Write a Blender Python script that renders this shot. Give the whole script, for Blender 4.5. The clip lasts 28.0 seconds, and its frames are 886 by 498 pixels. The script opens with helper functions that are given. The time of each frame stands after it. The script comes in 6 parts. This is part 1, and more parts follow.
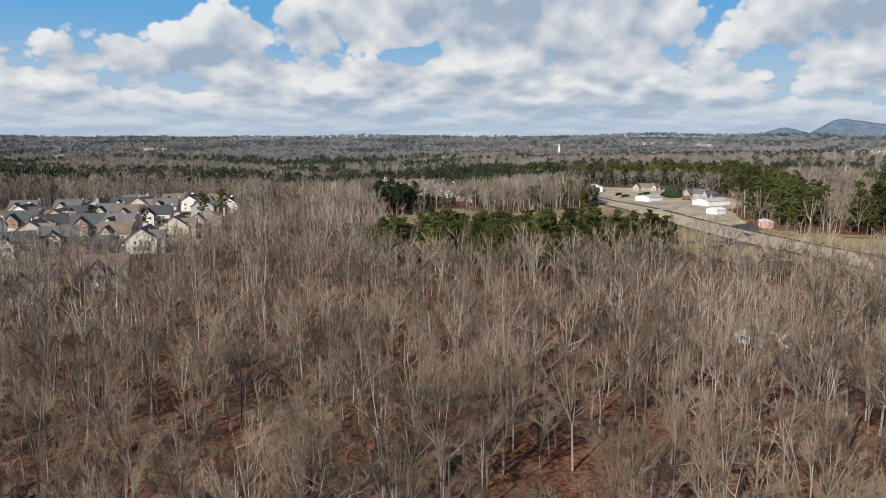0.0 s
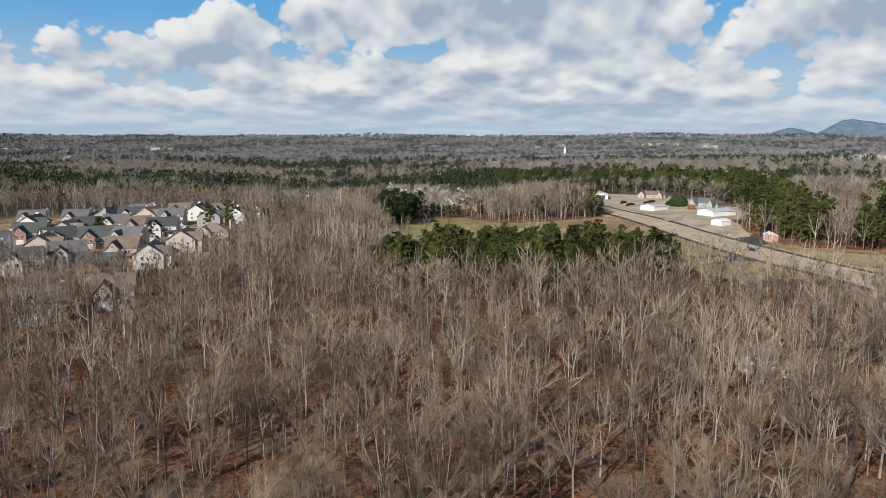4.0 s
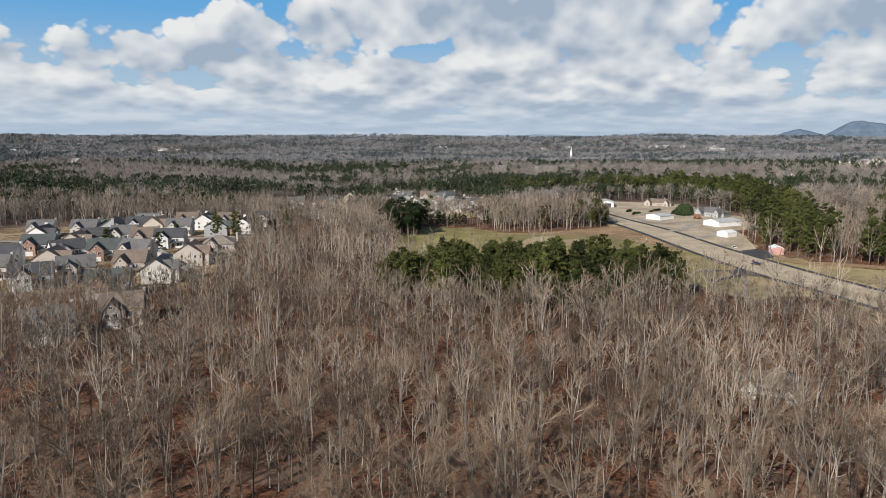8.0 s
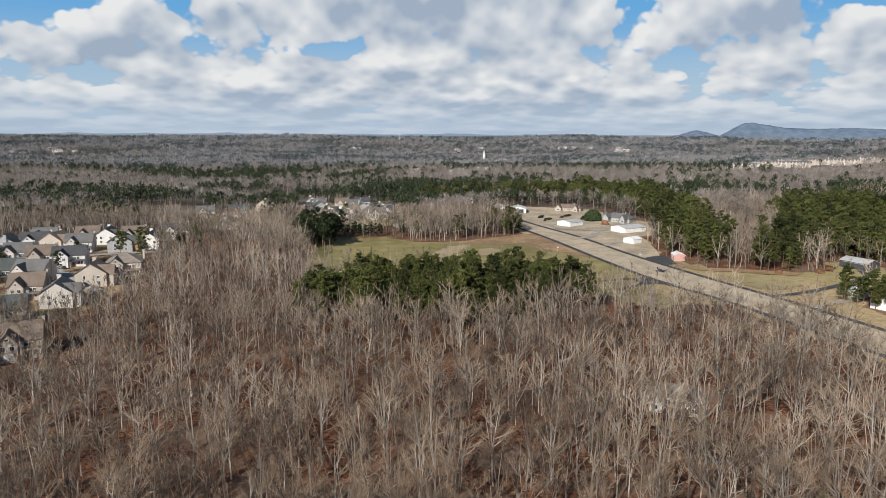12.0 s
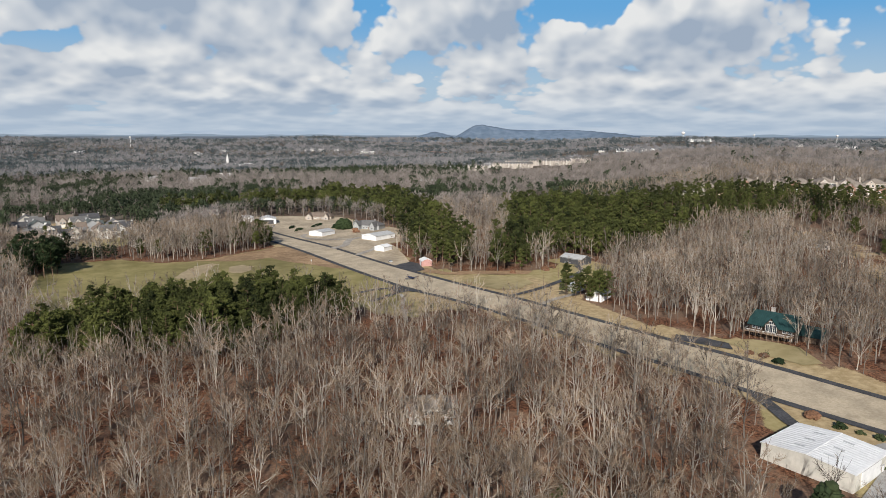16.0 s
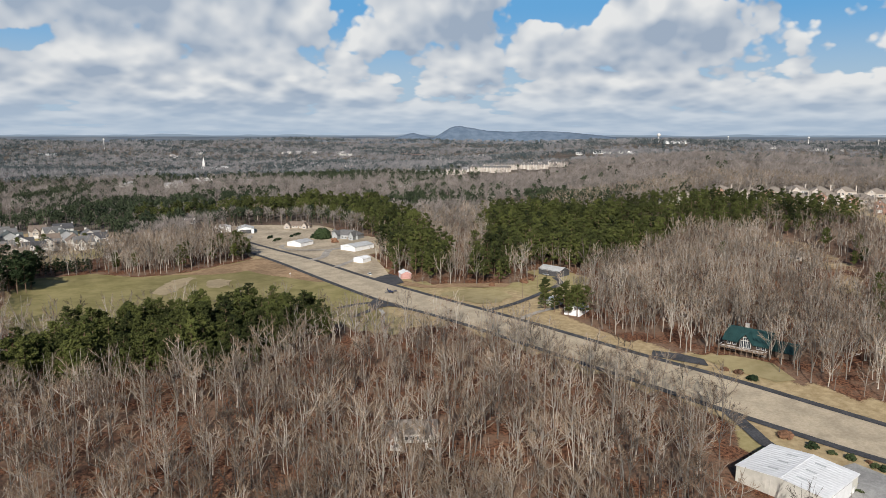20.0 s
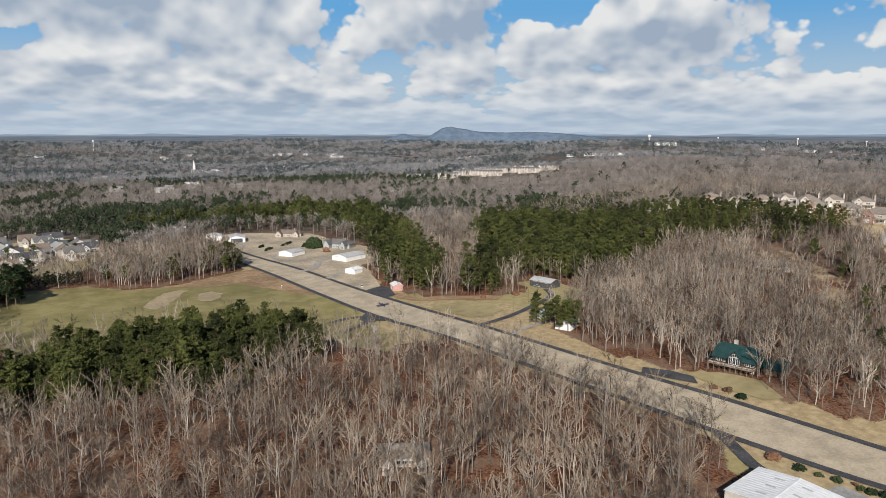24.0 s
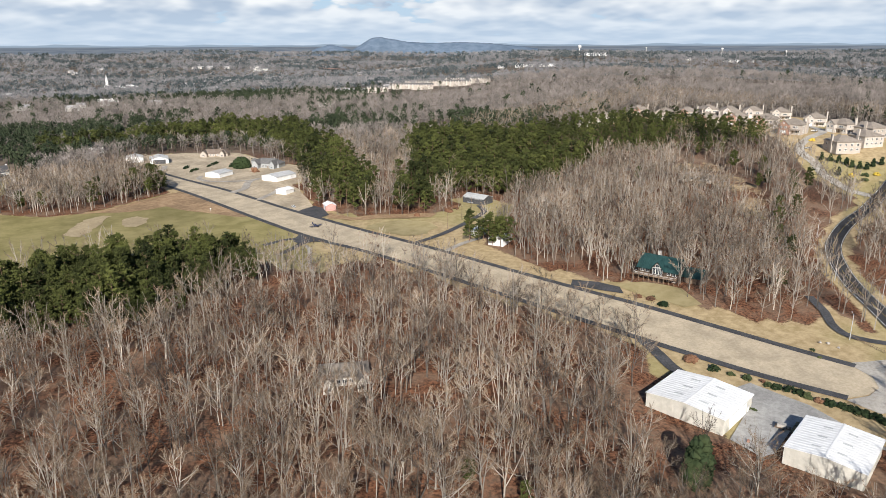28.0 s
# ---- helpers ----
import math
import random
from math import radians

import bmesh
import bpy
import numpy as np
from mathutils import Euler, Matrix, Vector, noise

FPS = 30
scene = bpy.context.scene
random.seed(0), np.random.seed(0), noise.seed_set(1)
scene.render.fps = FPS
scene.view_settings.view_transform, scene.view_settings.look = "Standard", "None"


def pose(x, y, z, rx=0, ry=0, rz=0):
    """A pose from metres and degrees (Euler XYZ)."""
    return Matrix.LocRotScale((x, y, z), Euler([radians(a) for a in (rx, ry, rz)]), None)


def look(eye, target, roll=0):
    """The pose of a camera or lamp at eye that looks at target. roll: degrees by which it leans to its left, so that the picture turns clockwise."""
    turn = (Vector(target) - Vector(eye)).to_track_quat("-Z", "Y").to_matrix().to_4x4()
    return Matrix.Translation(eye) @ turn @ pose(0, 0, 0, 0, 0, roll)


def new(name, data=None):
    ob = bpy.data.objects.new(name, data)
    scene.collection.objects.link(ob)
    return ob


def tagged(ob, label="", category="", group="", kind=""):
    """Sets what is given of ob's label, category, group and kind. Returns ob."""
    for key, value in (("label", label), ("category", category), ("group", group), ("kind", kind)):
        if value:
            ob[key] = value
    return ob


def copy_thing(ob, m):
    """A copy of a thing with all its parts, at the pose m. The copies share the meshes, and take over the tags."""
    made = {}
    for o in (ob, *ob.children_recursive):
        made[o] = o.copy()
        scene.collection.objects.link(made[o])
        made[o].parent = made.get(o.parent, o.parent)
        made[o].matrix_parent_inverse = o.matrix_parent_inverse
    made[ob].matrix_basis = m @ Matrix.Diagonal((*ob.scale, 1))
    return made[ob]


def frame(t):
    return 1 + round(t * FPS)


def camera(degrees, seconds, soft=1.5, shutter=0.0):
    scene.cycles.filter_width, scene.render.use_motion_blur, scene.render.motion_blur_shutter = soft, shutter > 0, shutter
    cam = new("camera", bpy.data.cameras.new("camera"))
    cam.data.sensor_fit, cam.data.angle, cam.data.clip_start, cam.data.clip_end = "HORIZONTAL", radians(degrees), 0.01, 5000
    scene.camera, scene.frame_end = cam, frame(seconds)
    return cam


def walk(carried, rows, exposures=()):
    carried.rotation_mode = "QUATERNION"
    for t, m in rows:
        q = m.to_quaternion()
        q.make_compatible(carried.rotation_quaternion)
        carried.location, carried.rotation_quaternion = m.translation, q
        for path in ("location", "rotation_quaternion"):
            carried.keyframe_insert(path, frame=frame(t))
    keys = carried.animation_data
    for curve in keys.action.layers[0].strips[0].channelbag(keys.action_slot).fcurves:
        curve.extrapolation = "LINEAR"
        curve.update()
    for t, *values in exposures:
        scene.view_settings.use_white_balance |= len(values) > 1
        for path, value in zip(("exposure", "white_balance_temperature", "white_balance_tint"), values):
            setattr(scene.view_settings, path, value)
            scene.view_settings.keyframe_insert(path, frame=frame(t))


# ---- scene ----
cam = camera(64.9, 28.0, soft=0.85)
# seconds, place, tilt from straight down, heading, roll
PATH = [
    (0, 2.46, -0.02, 56.55, 80.90, -0.00, -0.19),
    (0.5, 2.46, -0.03, 57.67, 80.86, 0.04, -0.16),
    (1, 2.48, -0.04, 58.80, 80.85, 0.09, -0.14),
    (1.5, 2.52, -0.05, 59.94, 80.82, 0.13, -0.12),
    (2, 2.57, -0.06, 61.09, 80.81, 0.19, -0.11),
    (2.5, 2.65, -0.07, 62.23, 80.78, 0.25, -0.10),
    (3, 2.73, -0.08, 63.34, 80.79, 0.31, -0.08),
    (3.5, 2.81, -0.09, 64.42, 80.75, 0.38, -0.06),
    (5.5, 3.08, -0.14, 68.51, 80.71, 0.63, 0.02),
    (6, 3.14, -0.16, 69.50, 80.70, 0.70, 0.04),
    (6.5, 3.17, -0.19, 70.47, 80.68, 0.76, 0.05),
    (7, 3.18, -0.22, 71.44, 80.69, 0.82, 0.06),
    (7.5, 3.17, -0.25, 72.42, 80.69, 0.89, 0.07),
    (8, 3.13, -0.29, 73.41, 80.68, 0.94, 0.07),
    (8.5, 3.05, -0.32, 74.41, 80.69, 0.26, 0.08),
    (9, 2.95, -0.35, 75.43, 80.69, -0.58, 0.10),
    (9.5, 2.82, -0.37, 76.45, 80.70, -1.41, 0.12),
    (10, 2.69, -0.39, 77.48, 80.70, -2.23, 0.14),
    (10.5, 2.55, -0.40, 78.51, 80.69, -3.03, 0.17),
    (11, 2.44, -0.42, 79.55, 80.66, -3.78, 0.21),
    (11.5, 2.38, -0.46, 80.60, 80.63, -4.54, 0.22),
    (13.5, 2.42, -0.70, 84.85, 80.65, -14.70, 0.13),
    (14, 2.39, -0.70, 85.92, 80.66, -18.08, 0.12),
    (14.5, 2.31, -0.63, 87.00, 80.64, -21.17, 0.11),
    (15, 2.22, -0.53, 88.09, 80.66, -23.64, 0.10),
    (15.5, 2.12, -0.40, 89.16, 80.67, -25.16, 0.09),
    (16, 2.02, -0.26, 90.23, 80.67, -26.50, 0.09),
    (16.5, 1.94, -0.12, 91.30, 80.66, -27.54, 0.09),
    (17, 1.88, -0.01, 92.36, 80.66, -28.47, 0.08),
    (17.5, 1.84, 0.07, 93.42, 80.67, -28.95, 0.08),
    (18, 1.82, 0.10, 94.50, 80.68, -28.84, 0.08),
    (18.5, 1.80, 0.10, 95.58, 80.66, -28.69, 0.08),
    (19, 1.79, 0.08, 96.67, 80.67, -28.55, 0.07),
    (19.5, 1.77, 0.05, 97.78, 80.66, -28.41, 0.07),
    (20, 1.75, 0.02, 98.90, 80.67, -28.28, 0.06),
    (20.5, 1.74, -0.01, 100.04, 80.65, -28.15, 0.05),
    (21, 1.73, -0.04, 101.18, 80.65, -28.06, 0.04),
    (21.5, 1.73, -0.05, 102.31, 80.63, -28.21, 0.04),
    (23.5, 1.81, -0.05, 106.71, 80.62, -28.84, 0.03),
    (24, 1.81, -0.04, 107.68, 80.63, -28.98, 0.02),
    (24.5, 1.80, -0.04, 108.50, 80.66, -28.89, 0.02),
    (25, 1.77, -0.06, 109.12, 80.66, -28.74, 0.01),
    (25.5, 1.74, -0.09, 109.54, 80.46, -28.61, -0.02),
    (26, 1.69, -0.13, 109.79, 76.25, -28.45, -0.06),
    (26.5, 1.65, -0.17, 109.95, 73.57, -28.28, -0.09),
    (27, 1.60, -0.20, 110.05, 73.57, -28.21, -0.12),
    (27.5, 1.55, -0.22, 110.09, 73.60, -31.47, -0.15),
    (28, 1.49, -0.23, 110.11, 73.61, -34.56, -0.17),
]
walk(cam, [(t, Matrix.Translation((x, y, z)) @ pose(0, 0, 0, tilt, 0, head) @ pose(0, 0, 0, 0, 0, roll))
           for t, x, y, z, tilt, head, roll in PATH], exposures=[(0.0, -0.42), (12.0, -0.43), (17.0, -0.47), (25.5, -0.48), (26.0, -0.57), (26.5, -0.16), (27.0, -0.08), (28.0, -0.1)])

# ---------------------------------------------------------------- sky and sun
SUN_FROM = Vector((-0.575, -0.818, 0.0)).normalized()
SUN_UP = radians(29)


class Nodes:
    """Short hand for node trees."""

    def __init__(self, tree):
        self.t = tree
        tree.nodes.clear()

    def put(self, kind, inputs=(), out=0, operation="", feature="", attribute_name=""):
        n = self.t.nodes.new(kind)
        if operation:
            n.operation = operation
        if feature:
            n.feature = feature
        if attribute_name:
            n.attribute_name = attribute_name
        for key, value in dict(inputs).items():
            if isinstance(value, bpy.types.NodeSocket):
                self.t.links.new(value, n.inputs[key])
            else:
                n.inputs[key].default_value = value
        return n.outputs[out]

    def math(self, op, a, b=0.0, c=0.0, clamp=False):
        out = self.put("ShaderNodeMath", {0: a, 1: b, 2: c}, operation=op)
        out.node.use_clamp = clamp
        return out

    def mix(self, fac, a, b):
        n = self.t.nodes.new("ShaderNodeMix")
        n.data_type = "RGBA"
        for key, value in ((0, fac), (6, a), (7, b)):
            if isinstance(value, bpy.types.NodeSocket):
                self.t.links.new(value, n.inputs[key])
            else:
                n.inputs[key].default_value = (*value, 1.0) if key and len(value) == 3 else value
        return n.outputs[2]

    def smooth(self, x, lo, hi):
        out = self.put("ShaderNodeMapRange", {0: x, 1: lo, 2: hi, 3: 0.0, 4: 1.0})
        out.node.interpolation_type = "SMOOTHSTEP"
        return out

    def noise(self, vec, scale, detail=4.0, rough=0.55, dist=0.0):
        return self.put("ShaderNodeTexNoise", {"Vector": vec, "Scale": scale, "Detail": detail, "Roughness": rough, "Distortion": dist})


def build_world():
    world = bpy.data.worlds.new("sky")
    scene.world = world
    world.use_nodes = True
    n = Nodes(world.node_tree)
    way = n.put("ShaderNodeTexCoord", out=0)
    xyz = n.t.nodes.new("ShaderNodeSeparateXYZ")
    n.t.links.new(way, xyz.inputs[0])
    x, y, z = xyz.outputs
    az = n.math("DEGREES", n.math("ARCTAN2", x, y))
    el = n.math("DEGREES", n.math("ARCSINE", z))
    up = n.math("MAXIMUM", el, 0.0)
    u = n.math("DIVIDE", az, 6.5)
    v = n.math("MULTIPLY", n.math("LOGARITHM", n.math("ADD", up, 1.3), math.e), 1.75)

    def density(shift_u, shift_v, detail):
        uu, vv = n.math("ADD", u, shift_u), n.math("ADD", v, shift_v)
        p = n.put("ShaderNodeCombineXYZ", {0: uu, 1: vv, 2: 3.7})
        big = n.noise(p, 0.5, detail, 0.5, dist=0.2)
        puff = n.put("ShaderNodeTexVoronoi", {"Vector": p, "Scale": 1.55, "Smoothness": 0.5, "Detail": min(detail, 3.0), "Roughness": 0.55}, feature="SMOOTH_F1")
        return n.math("SUBTRACT", big, n.math("MULTIPLY", n.math("SUBTRACT", puff, 0.4), 0.40))

    here, broad, above = density(0.0, 0.0, 8.0), density(0.0, 0.0, 2.0), density(-0.10, 0.30, 2.0)
    # breaks in the cloud: bearing, height, half widths in degrees, depth
    clear = None
    for a, e, wa, we, depth in ((-28, 10.4, 11, 2.7, 0.6), (-13.5, 6.6, 2.5, 1.0, 0.12), (-3.8, 6.5, 3.2, 0.8, 0.30), (-14, 10.6, 4, 1.4, 0.2),
                                (37.5, 9.8, 3.6, 1.5, 0.40), (48.5, 10.2, 2.2, 1.0, 0.22), (60, 10.8, 4, 1.2, 0.2), (-2, 13, 8, 2, 0.15)):
        da = n.math("DIVIDE", n.math("SUBTRACT", az, a), wa)
        de = n.math("DIVIDE", n.math("SUBTRACT", el, e), we)
        g = n.math("MULTIPLY", n.math("EXPONENT", n.math("MULTIPLY", n.math("ADD", n.math("MULTIPLY", da, da), n.math("MULTIPLY", de, de)), -1.0)), depth)
        clear = g if clear is None else n.math("ADD", clear, g)
    high = n.math("MULTIPLY", n.smooth(el, 11.0, 19.0), 0.36)
    cover = n.math("SUBTRACT", n.math("SUBTRACT", n.math("ADD", here, n.math("MULTIPLY_ADD", n.smooth(el, 7.0, 3.0), 0.05, 0.296)), clear), high)
    mask = n.smooth(cover, 0.36, 0.43)
    body = n.smooth(cover, 0.42, 0.70)
    relief = n.math("ADD", n.math("MULTIPLY_ADD", n.math("SUBTRACT", broad, above), 2.9, 0.62), n.math("MULTIPLY", n.math("SUBTRACT", here, broad), 1.3))
    lit = n.math("SUBTRACT", relief, n.math("MULTIPLY", body, 0.22), clamp=True)
    cloud = n.mix(lit, (0.47, 0.575, 0.725), (1.08, 1.095, 1.10))
    air = n.t.nodes.new("ShaderNodeTexSky")
    air.sky_type, air.sun_disc, air.sun_elevation = "NISHITA", False, SUN_UP
    air.sun_rotation, air.dust_density, air.ozone_density = math.atan2(SUN_FROM.x, SUN_FROM.y), 0.4, 2.0
    dim = n.put("ShaderNodeVectorMath", {0: air.outputs[0], 3: 0.055}, operation="SCALE")
    clear_sky = n.mix(n.smooth(el, 3.0, 10.0), (0.56, 0.77, 0.98), (0.18, 0.55, 1.02))
    clear_sky = n.mix(n.smooth(el, 11.0, 22.0), clear_sky, (0.032, 0.10, 0.26))
    blue = n.mix(0.12, clear_sky, dim)
    sky = n.mix(mask, blue, cloud)
    # pale air low over the land
    haze = n.smooth(el, 4.2, 0.2)
    sky = n.mix(n.math("MULTIPLY", haze, 0.75), sky, (0.58, 0.72, 0.89))
    # land past the end of the ground sheet, low blue ridges; haze painted in
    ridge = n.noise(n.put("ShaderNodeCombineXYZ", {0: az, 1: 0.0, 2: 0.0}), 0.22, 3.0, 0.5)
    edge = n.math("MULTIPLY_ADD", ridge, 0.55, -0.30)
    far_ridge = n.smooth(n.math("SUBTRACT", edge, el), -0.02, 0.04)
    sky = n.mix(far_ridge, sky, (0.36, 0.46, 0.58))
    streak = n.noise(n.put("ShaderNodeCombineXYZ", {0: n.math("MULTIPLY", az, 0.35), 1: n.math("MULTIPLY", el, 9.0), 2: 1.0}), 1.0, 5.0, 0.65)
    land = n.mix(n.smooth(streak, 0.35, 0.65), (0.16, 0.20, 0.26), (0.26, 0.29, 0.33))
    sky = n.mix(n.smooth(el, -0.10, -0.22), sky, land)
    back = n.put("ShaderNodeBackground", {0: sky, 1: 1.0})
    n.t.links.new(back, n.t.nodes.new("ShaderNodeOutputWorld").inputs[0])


build_world()
sun = new("sun", bpy.data.lights.new("sun", "SUN"))
sun.data.energy, sun.data.angle, sun.data.color = 7.5, radians(0.5), (1.0, 0.95, 0.885)
sun.matrix_world = look((0, 0, 300), Vector((0, 0, 300)) - (SUN_FROM * math.cos(SUN_UP) + Vector((0, 0, math.sin(SUN_UP)))))

# ---------------------------------------------------------------- materials
def material(name, rough=0.8, metal=0.0, spec=0.3):
    m = bpy.data.materials.new(name)
    m.use_nodes = True
    n = Nodes(m.node_tree)
    bsdf = n.t.nodes.new("ShaderNodeBsdfPrincipled")
    bsdf.inputs["Roughness"].default_value = rough
    bsdf.inputs["Metallic"].default_value = metal
    bsdf.inputs["Specular IOR Level"].default_value = spec
    n.t.links.new(bsdf.outputs[0], n.t.nodes.new("ShaderNodeOutputMaterial").inputs[0])
    return m, n, bsdf


def spotted(name, dark, light, scale=1.0, rough=0.85, metal=0.0, bump=0.15, stain=0.25, spec=0.3, vary=0.0):
    """A surface that varies at two scales: grain and broad stains; vary: change from object to object."""
    m, n, bsdf = material(name, rough, metal, spec)
    p = n.put("ShaderNodeNewGeometry", out=0)
    grain = n.noise(p, scale, 6.0, 0.65)
    broad = n.noise(p, scale * 0.13, 3.0, 0.5)
    col = n.mix(n.smooth(grain, 0.3, 0.7), dark, light)
    tone = n.math("MULTIPLY_ADD", n.smooth(broad, 0.3, 0.7), stain, 1.0 - stain)
    if vary:
        tone = n.math("MULTIPLY", tone, n.math("MULTIPLY_ADD", n.put("ShaderNodeObjectInfo", out=5), vary, 1.0 - vary / 2))
    col = n.put("ShaderNodeVectorMath", {0: col, 3: tone}, operation="SCALE")
    n.t.links.new(col, bsdf.inputs["Base Color"])
    if bump:
        n.t.links.new(n.put("ShaderNodeBump", {"Height": grain, "Strength": bump, "Distance": 0.1}), bsdf.inputs["Normal"])
    return m


def plant(name, low, high, rough=0.9, scale=0.35, sheen=0.0):
    """Bark, twigs and needles: the tint attribute gives each plant its own tone, the island each piece."""
    m, n, bsdf = material(name, rough, 0.0, 0.15)
    tint = n.put("ShaderNodeAttribute", out=2, attribute_name="tint")
    island = n.put("ShaderNodeNewGeometry", out=8)
    obj = n.put("ShaderNodeObjectInfo", out=5)
    grain = n.noise(n.put("ShaderNodeNewGeometry", out=0), scale, 4.0, 0.6)
    stand = n.smooth(n.noise(n.put("ShaderNodeNewGeometry", out=0), 0.035, 2.0, 0.5), 0.35, 0.65)
    a = n.math("FRACT", n.math("ADD", tint, obj))
    f = n.math("ADD", n.math("MULTIPLY", a, 0.55), n.math("ADD", n.math("MULTIPLY", island, 0.25), n.math("MULTIPLY", grain, 0.2)))
    f = n.math("ADD", f, n.math("MULTIPLY_ADD", stand, 0.36, -0.22), clamp=True)
    col = n.mix(f, low, high)
    n.t.links.new(col, bsdf.inputs["Base Color"])
    return m


bark = plant("bark", (0.055, 0.046, 0.040), (0.49, 0.44, 0.375), scale=0.6)
twig = plant("twig", (0.036, 0.025, 0.018), (0.385, 0.28, 0.19))
pine_bark = plant("pine_bark", (0.10, 0.065, 0.045), (0.26, 0.17, 0.12))
needle = plant("needle", (0.015, 0.021, 0.008), (0.110, 0.122, 0.034))
cedar = plant("cedar", (0.010, 0.020, 0.009), (0.042, 0.060, 0.024))
russet = plant("russet", (0.10, 0.055, 0.035), (0.27, 0.145, 0.085))
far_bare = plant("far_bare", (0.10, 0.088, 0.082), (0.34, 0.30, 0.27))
# woods past 1500 m: distance haze is mixed into the foliage colour
hazy_bare = plant("hazy_bare", (0.118, 0.122, 0.130), (0.295, 0.285, 0.285))
hazy_pine = plant("hazy_pine", (0.042, 0.058, 0.062), (0.115, 0.132, 0.135))
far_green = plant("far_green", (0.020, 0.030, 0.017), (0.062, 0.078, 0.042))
far_wall = plant("far_wall", (0.26, 0.23, 0.20), (0.66, 0.64, 0.60))
far_roof = plant("far_roof", (0.16, 0.15, 0.145), (0.55, 0.54, 0.53))
shrub_leaf = plant("shrub_leaf", (0.03, 0.045, 0.02), (0.11, 0.12, 0.05))
gold_leaf = plant("gold_leaf", (0.35, 0.25, 0.03), (0.70, 0.52, 0.10))

asphalt = spotted("asphalt", (0.055, 0.055, 0.058), (0.105, 0.105, 0.11), 1.2, 0.9, stain=0.35)
road_asphalt = spotted("road_asphalt", (0.032, 0.032, 0.034), (0.062, 0.062, 0.065), 1.5, 0.9, stain=0.3)
gravel = spotted("gravel", (0.36, 0.32, 0.27), (0.50, 0.455, 0.39), 1.5, 0.95, stain=0.3)
old_asphalt = spotted("old_asphalt", (0.33, 0.32, 0.30), (0.47, 0.455, 0.425), 0.7, 0.9, stain=0.3)
concrete = spotted("concrete", (0.40, 0.365, 0.31), (0.54, 0.50, 0.44), 0.8, 0.9)
dry_grass = spotted("dry_grass", (0.47, 0.385, 0.265), (0.60, 0.50, 0.36), 0.9, 0.95, stain=0.25, bump=0.4)
straw_grass = spotted("straw_grass", (0.43, 0.345, 0.235), (0.61, 0.505, 0.365), 0.35, 0.95, stain=0.35, bump=0.4)
faded_grass = spotted("faded_grass", (0.34, 0.275, 0.13), (0.47, 0.385, 0.205), 0.12, 0.95, stain=0.3, bump=0.4)
green_grass = spotted("green_grass", (0.22, 0.190, 0.066), (0.37, 0.310, 0.135), 0.06, 0.95, stain=0.3, bump=0.4)
sedge = spotted("sedge", (0.30, 0.19, 0.105), (0.46, 0.315, 0.18), 0.3, 0.95, stain=0.35, bump=0.4)
bare_earth = spotted("bare_earth", (0.36, 0.28, 0.165), (0.47, 0.375, 0.235), 0.5, 0.95)
white_metal = spotted("white_metal", (0.74, 0.74, 0.73), (0.86, 0.86, 0.85), 0.4, 0.45, bump=0.02, stain=0.08)
cream_metal = spotted("cream_metal", (0.52, 0.50, 0.44), (0.66, 0.63, 0.56), 0.4, 0.55, bump=0.02, stain=0.15)
pale_roof = spotted("pale_roof", (0.42, 0.425, 0.42), (0.56, 0.56, 0.55), 0.4, 0.5, bump=0.02, stain=0.12)
grey_metal = spotted("grey_metal", (0.40, 0.41, 0.42), (0.56, 0.57, 0.58), 0.5, 0.5, bump=0.02)
dark_metal = spotted("dark_metal", (0.05, 0.05, 0.055), (0.10, 0.10, 0.105), 0.8, 0.6, bump=0.02)
skylight = spotted("skylight", (0.52, 0.53, 0.53), (0.64, 0.65, 0.64), 0.8, 0.4, bump=0.0)
green_roof = spotted("green_roof", (0.014, 0.042, 0.042), (0.026, 0.068, 0.066), 0.5, 0.5, bump=0.02)
log_wall = spotted("log_wall", (0.05, 0.035, 0.028), (0.12, 0.085, 0.065), 1.5)
stone = spotted("stone", (0.36, 0.33, 0.30), (0.55, 0.51, 0.46), 2.5)
glass, _n, _b = material("glass", 0.06, 0.0, 0.5)
_b.inputs["Base Color"].default_value = (0.035, 0.045, 0.055, 1)
white_paint = spotted("white_paint", (0.68, 0.67, 0.64), (0.82, 0.81, 0.78), 2.0, 0.6, bump=0.0, stain=0.1)
yellow_paint = spotted("yellow_paint", (0.60, 0.42, 0.06), (0.75, 0.55, 0.12), 2.0, 0.7, bump=0.0)
brick = spotted("brick", (0.34, 0.19, 0.14), (0.48, 0.30, 0.23), 3.0)
pink_block = spotted("pink_block", (0.50, 0.27, 0.235), (0.62, 0.37, 0.33), 1.0)
wood = spotted("wood", (0.16, 0.11, 0.075), (0.32, 0.23, 0.16), 2.0)
rubber = spotted("rubber", (0.02, 0.02, 0.02), (0.04, 0.04, 0.04), 4.0, 0.8, bump=0.0)
navy = spotted("navy_paint", (0.03, 0.035, 0.07), (0.05, 0.06, 0.11), 2.0, 0.35, bump=0.0)
SIDING = [spotted("siding_" + k, tuple(c * 0.86 for c in col), col, 1.5, 0.75, bump=0.05, stain=0.12) for k, col in
          (("cream", (0.62, 0.58, 0.52)), ("white", (0.78, 0.77, 0.74)), ("tan", (0.50, 0.44, 0.38)), ("grey", (0.40, 0.41, 0.41)), ("sand", (0.57, 0.51, 0.45)))] + [brick]
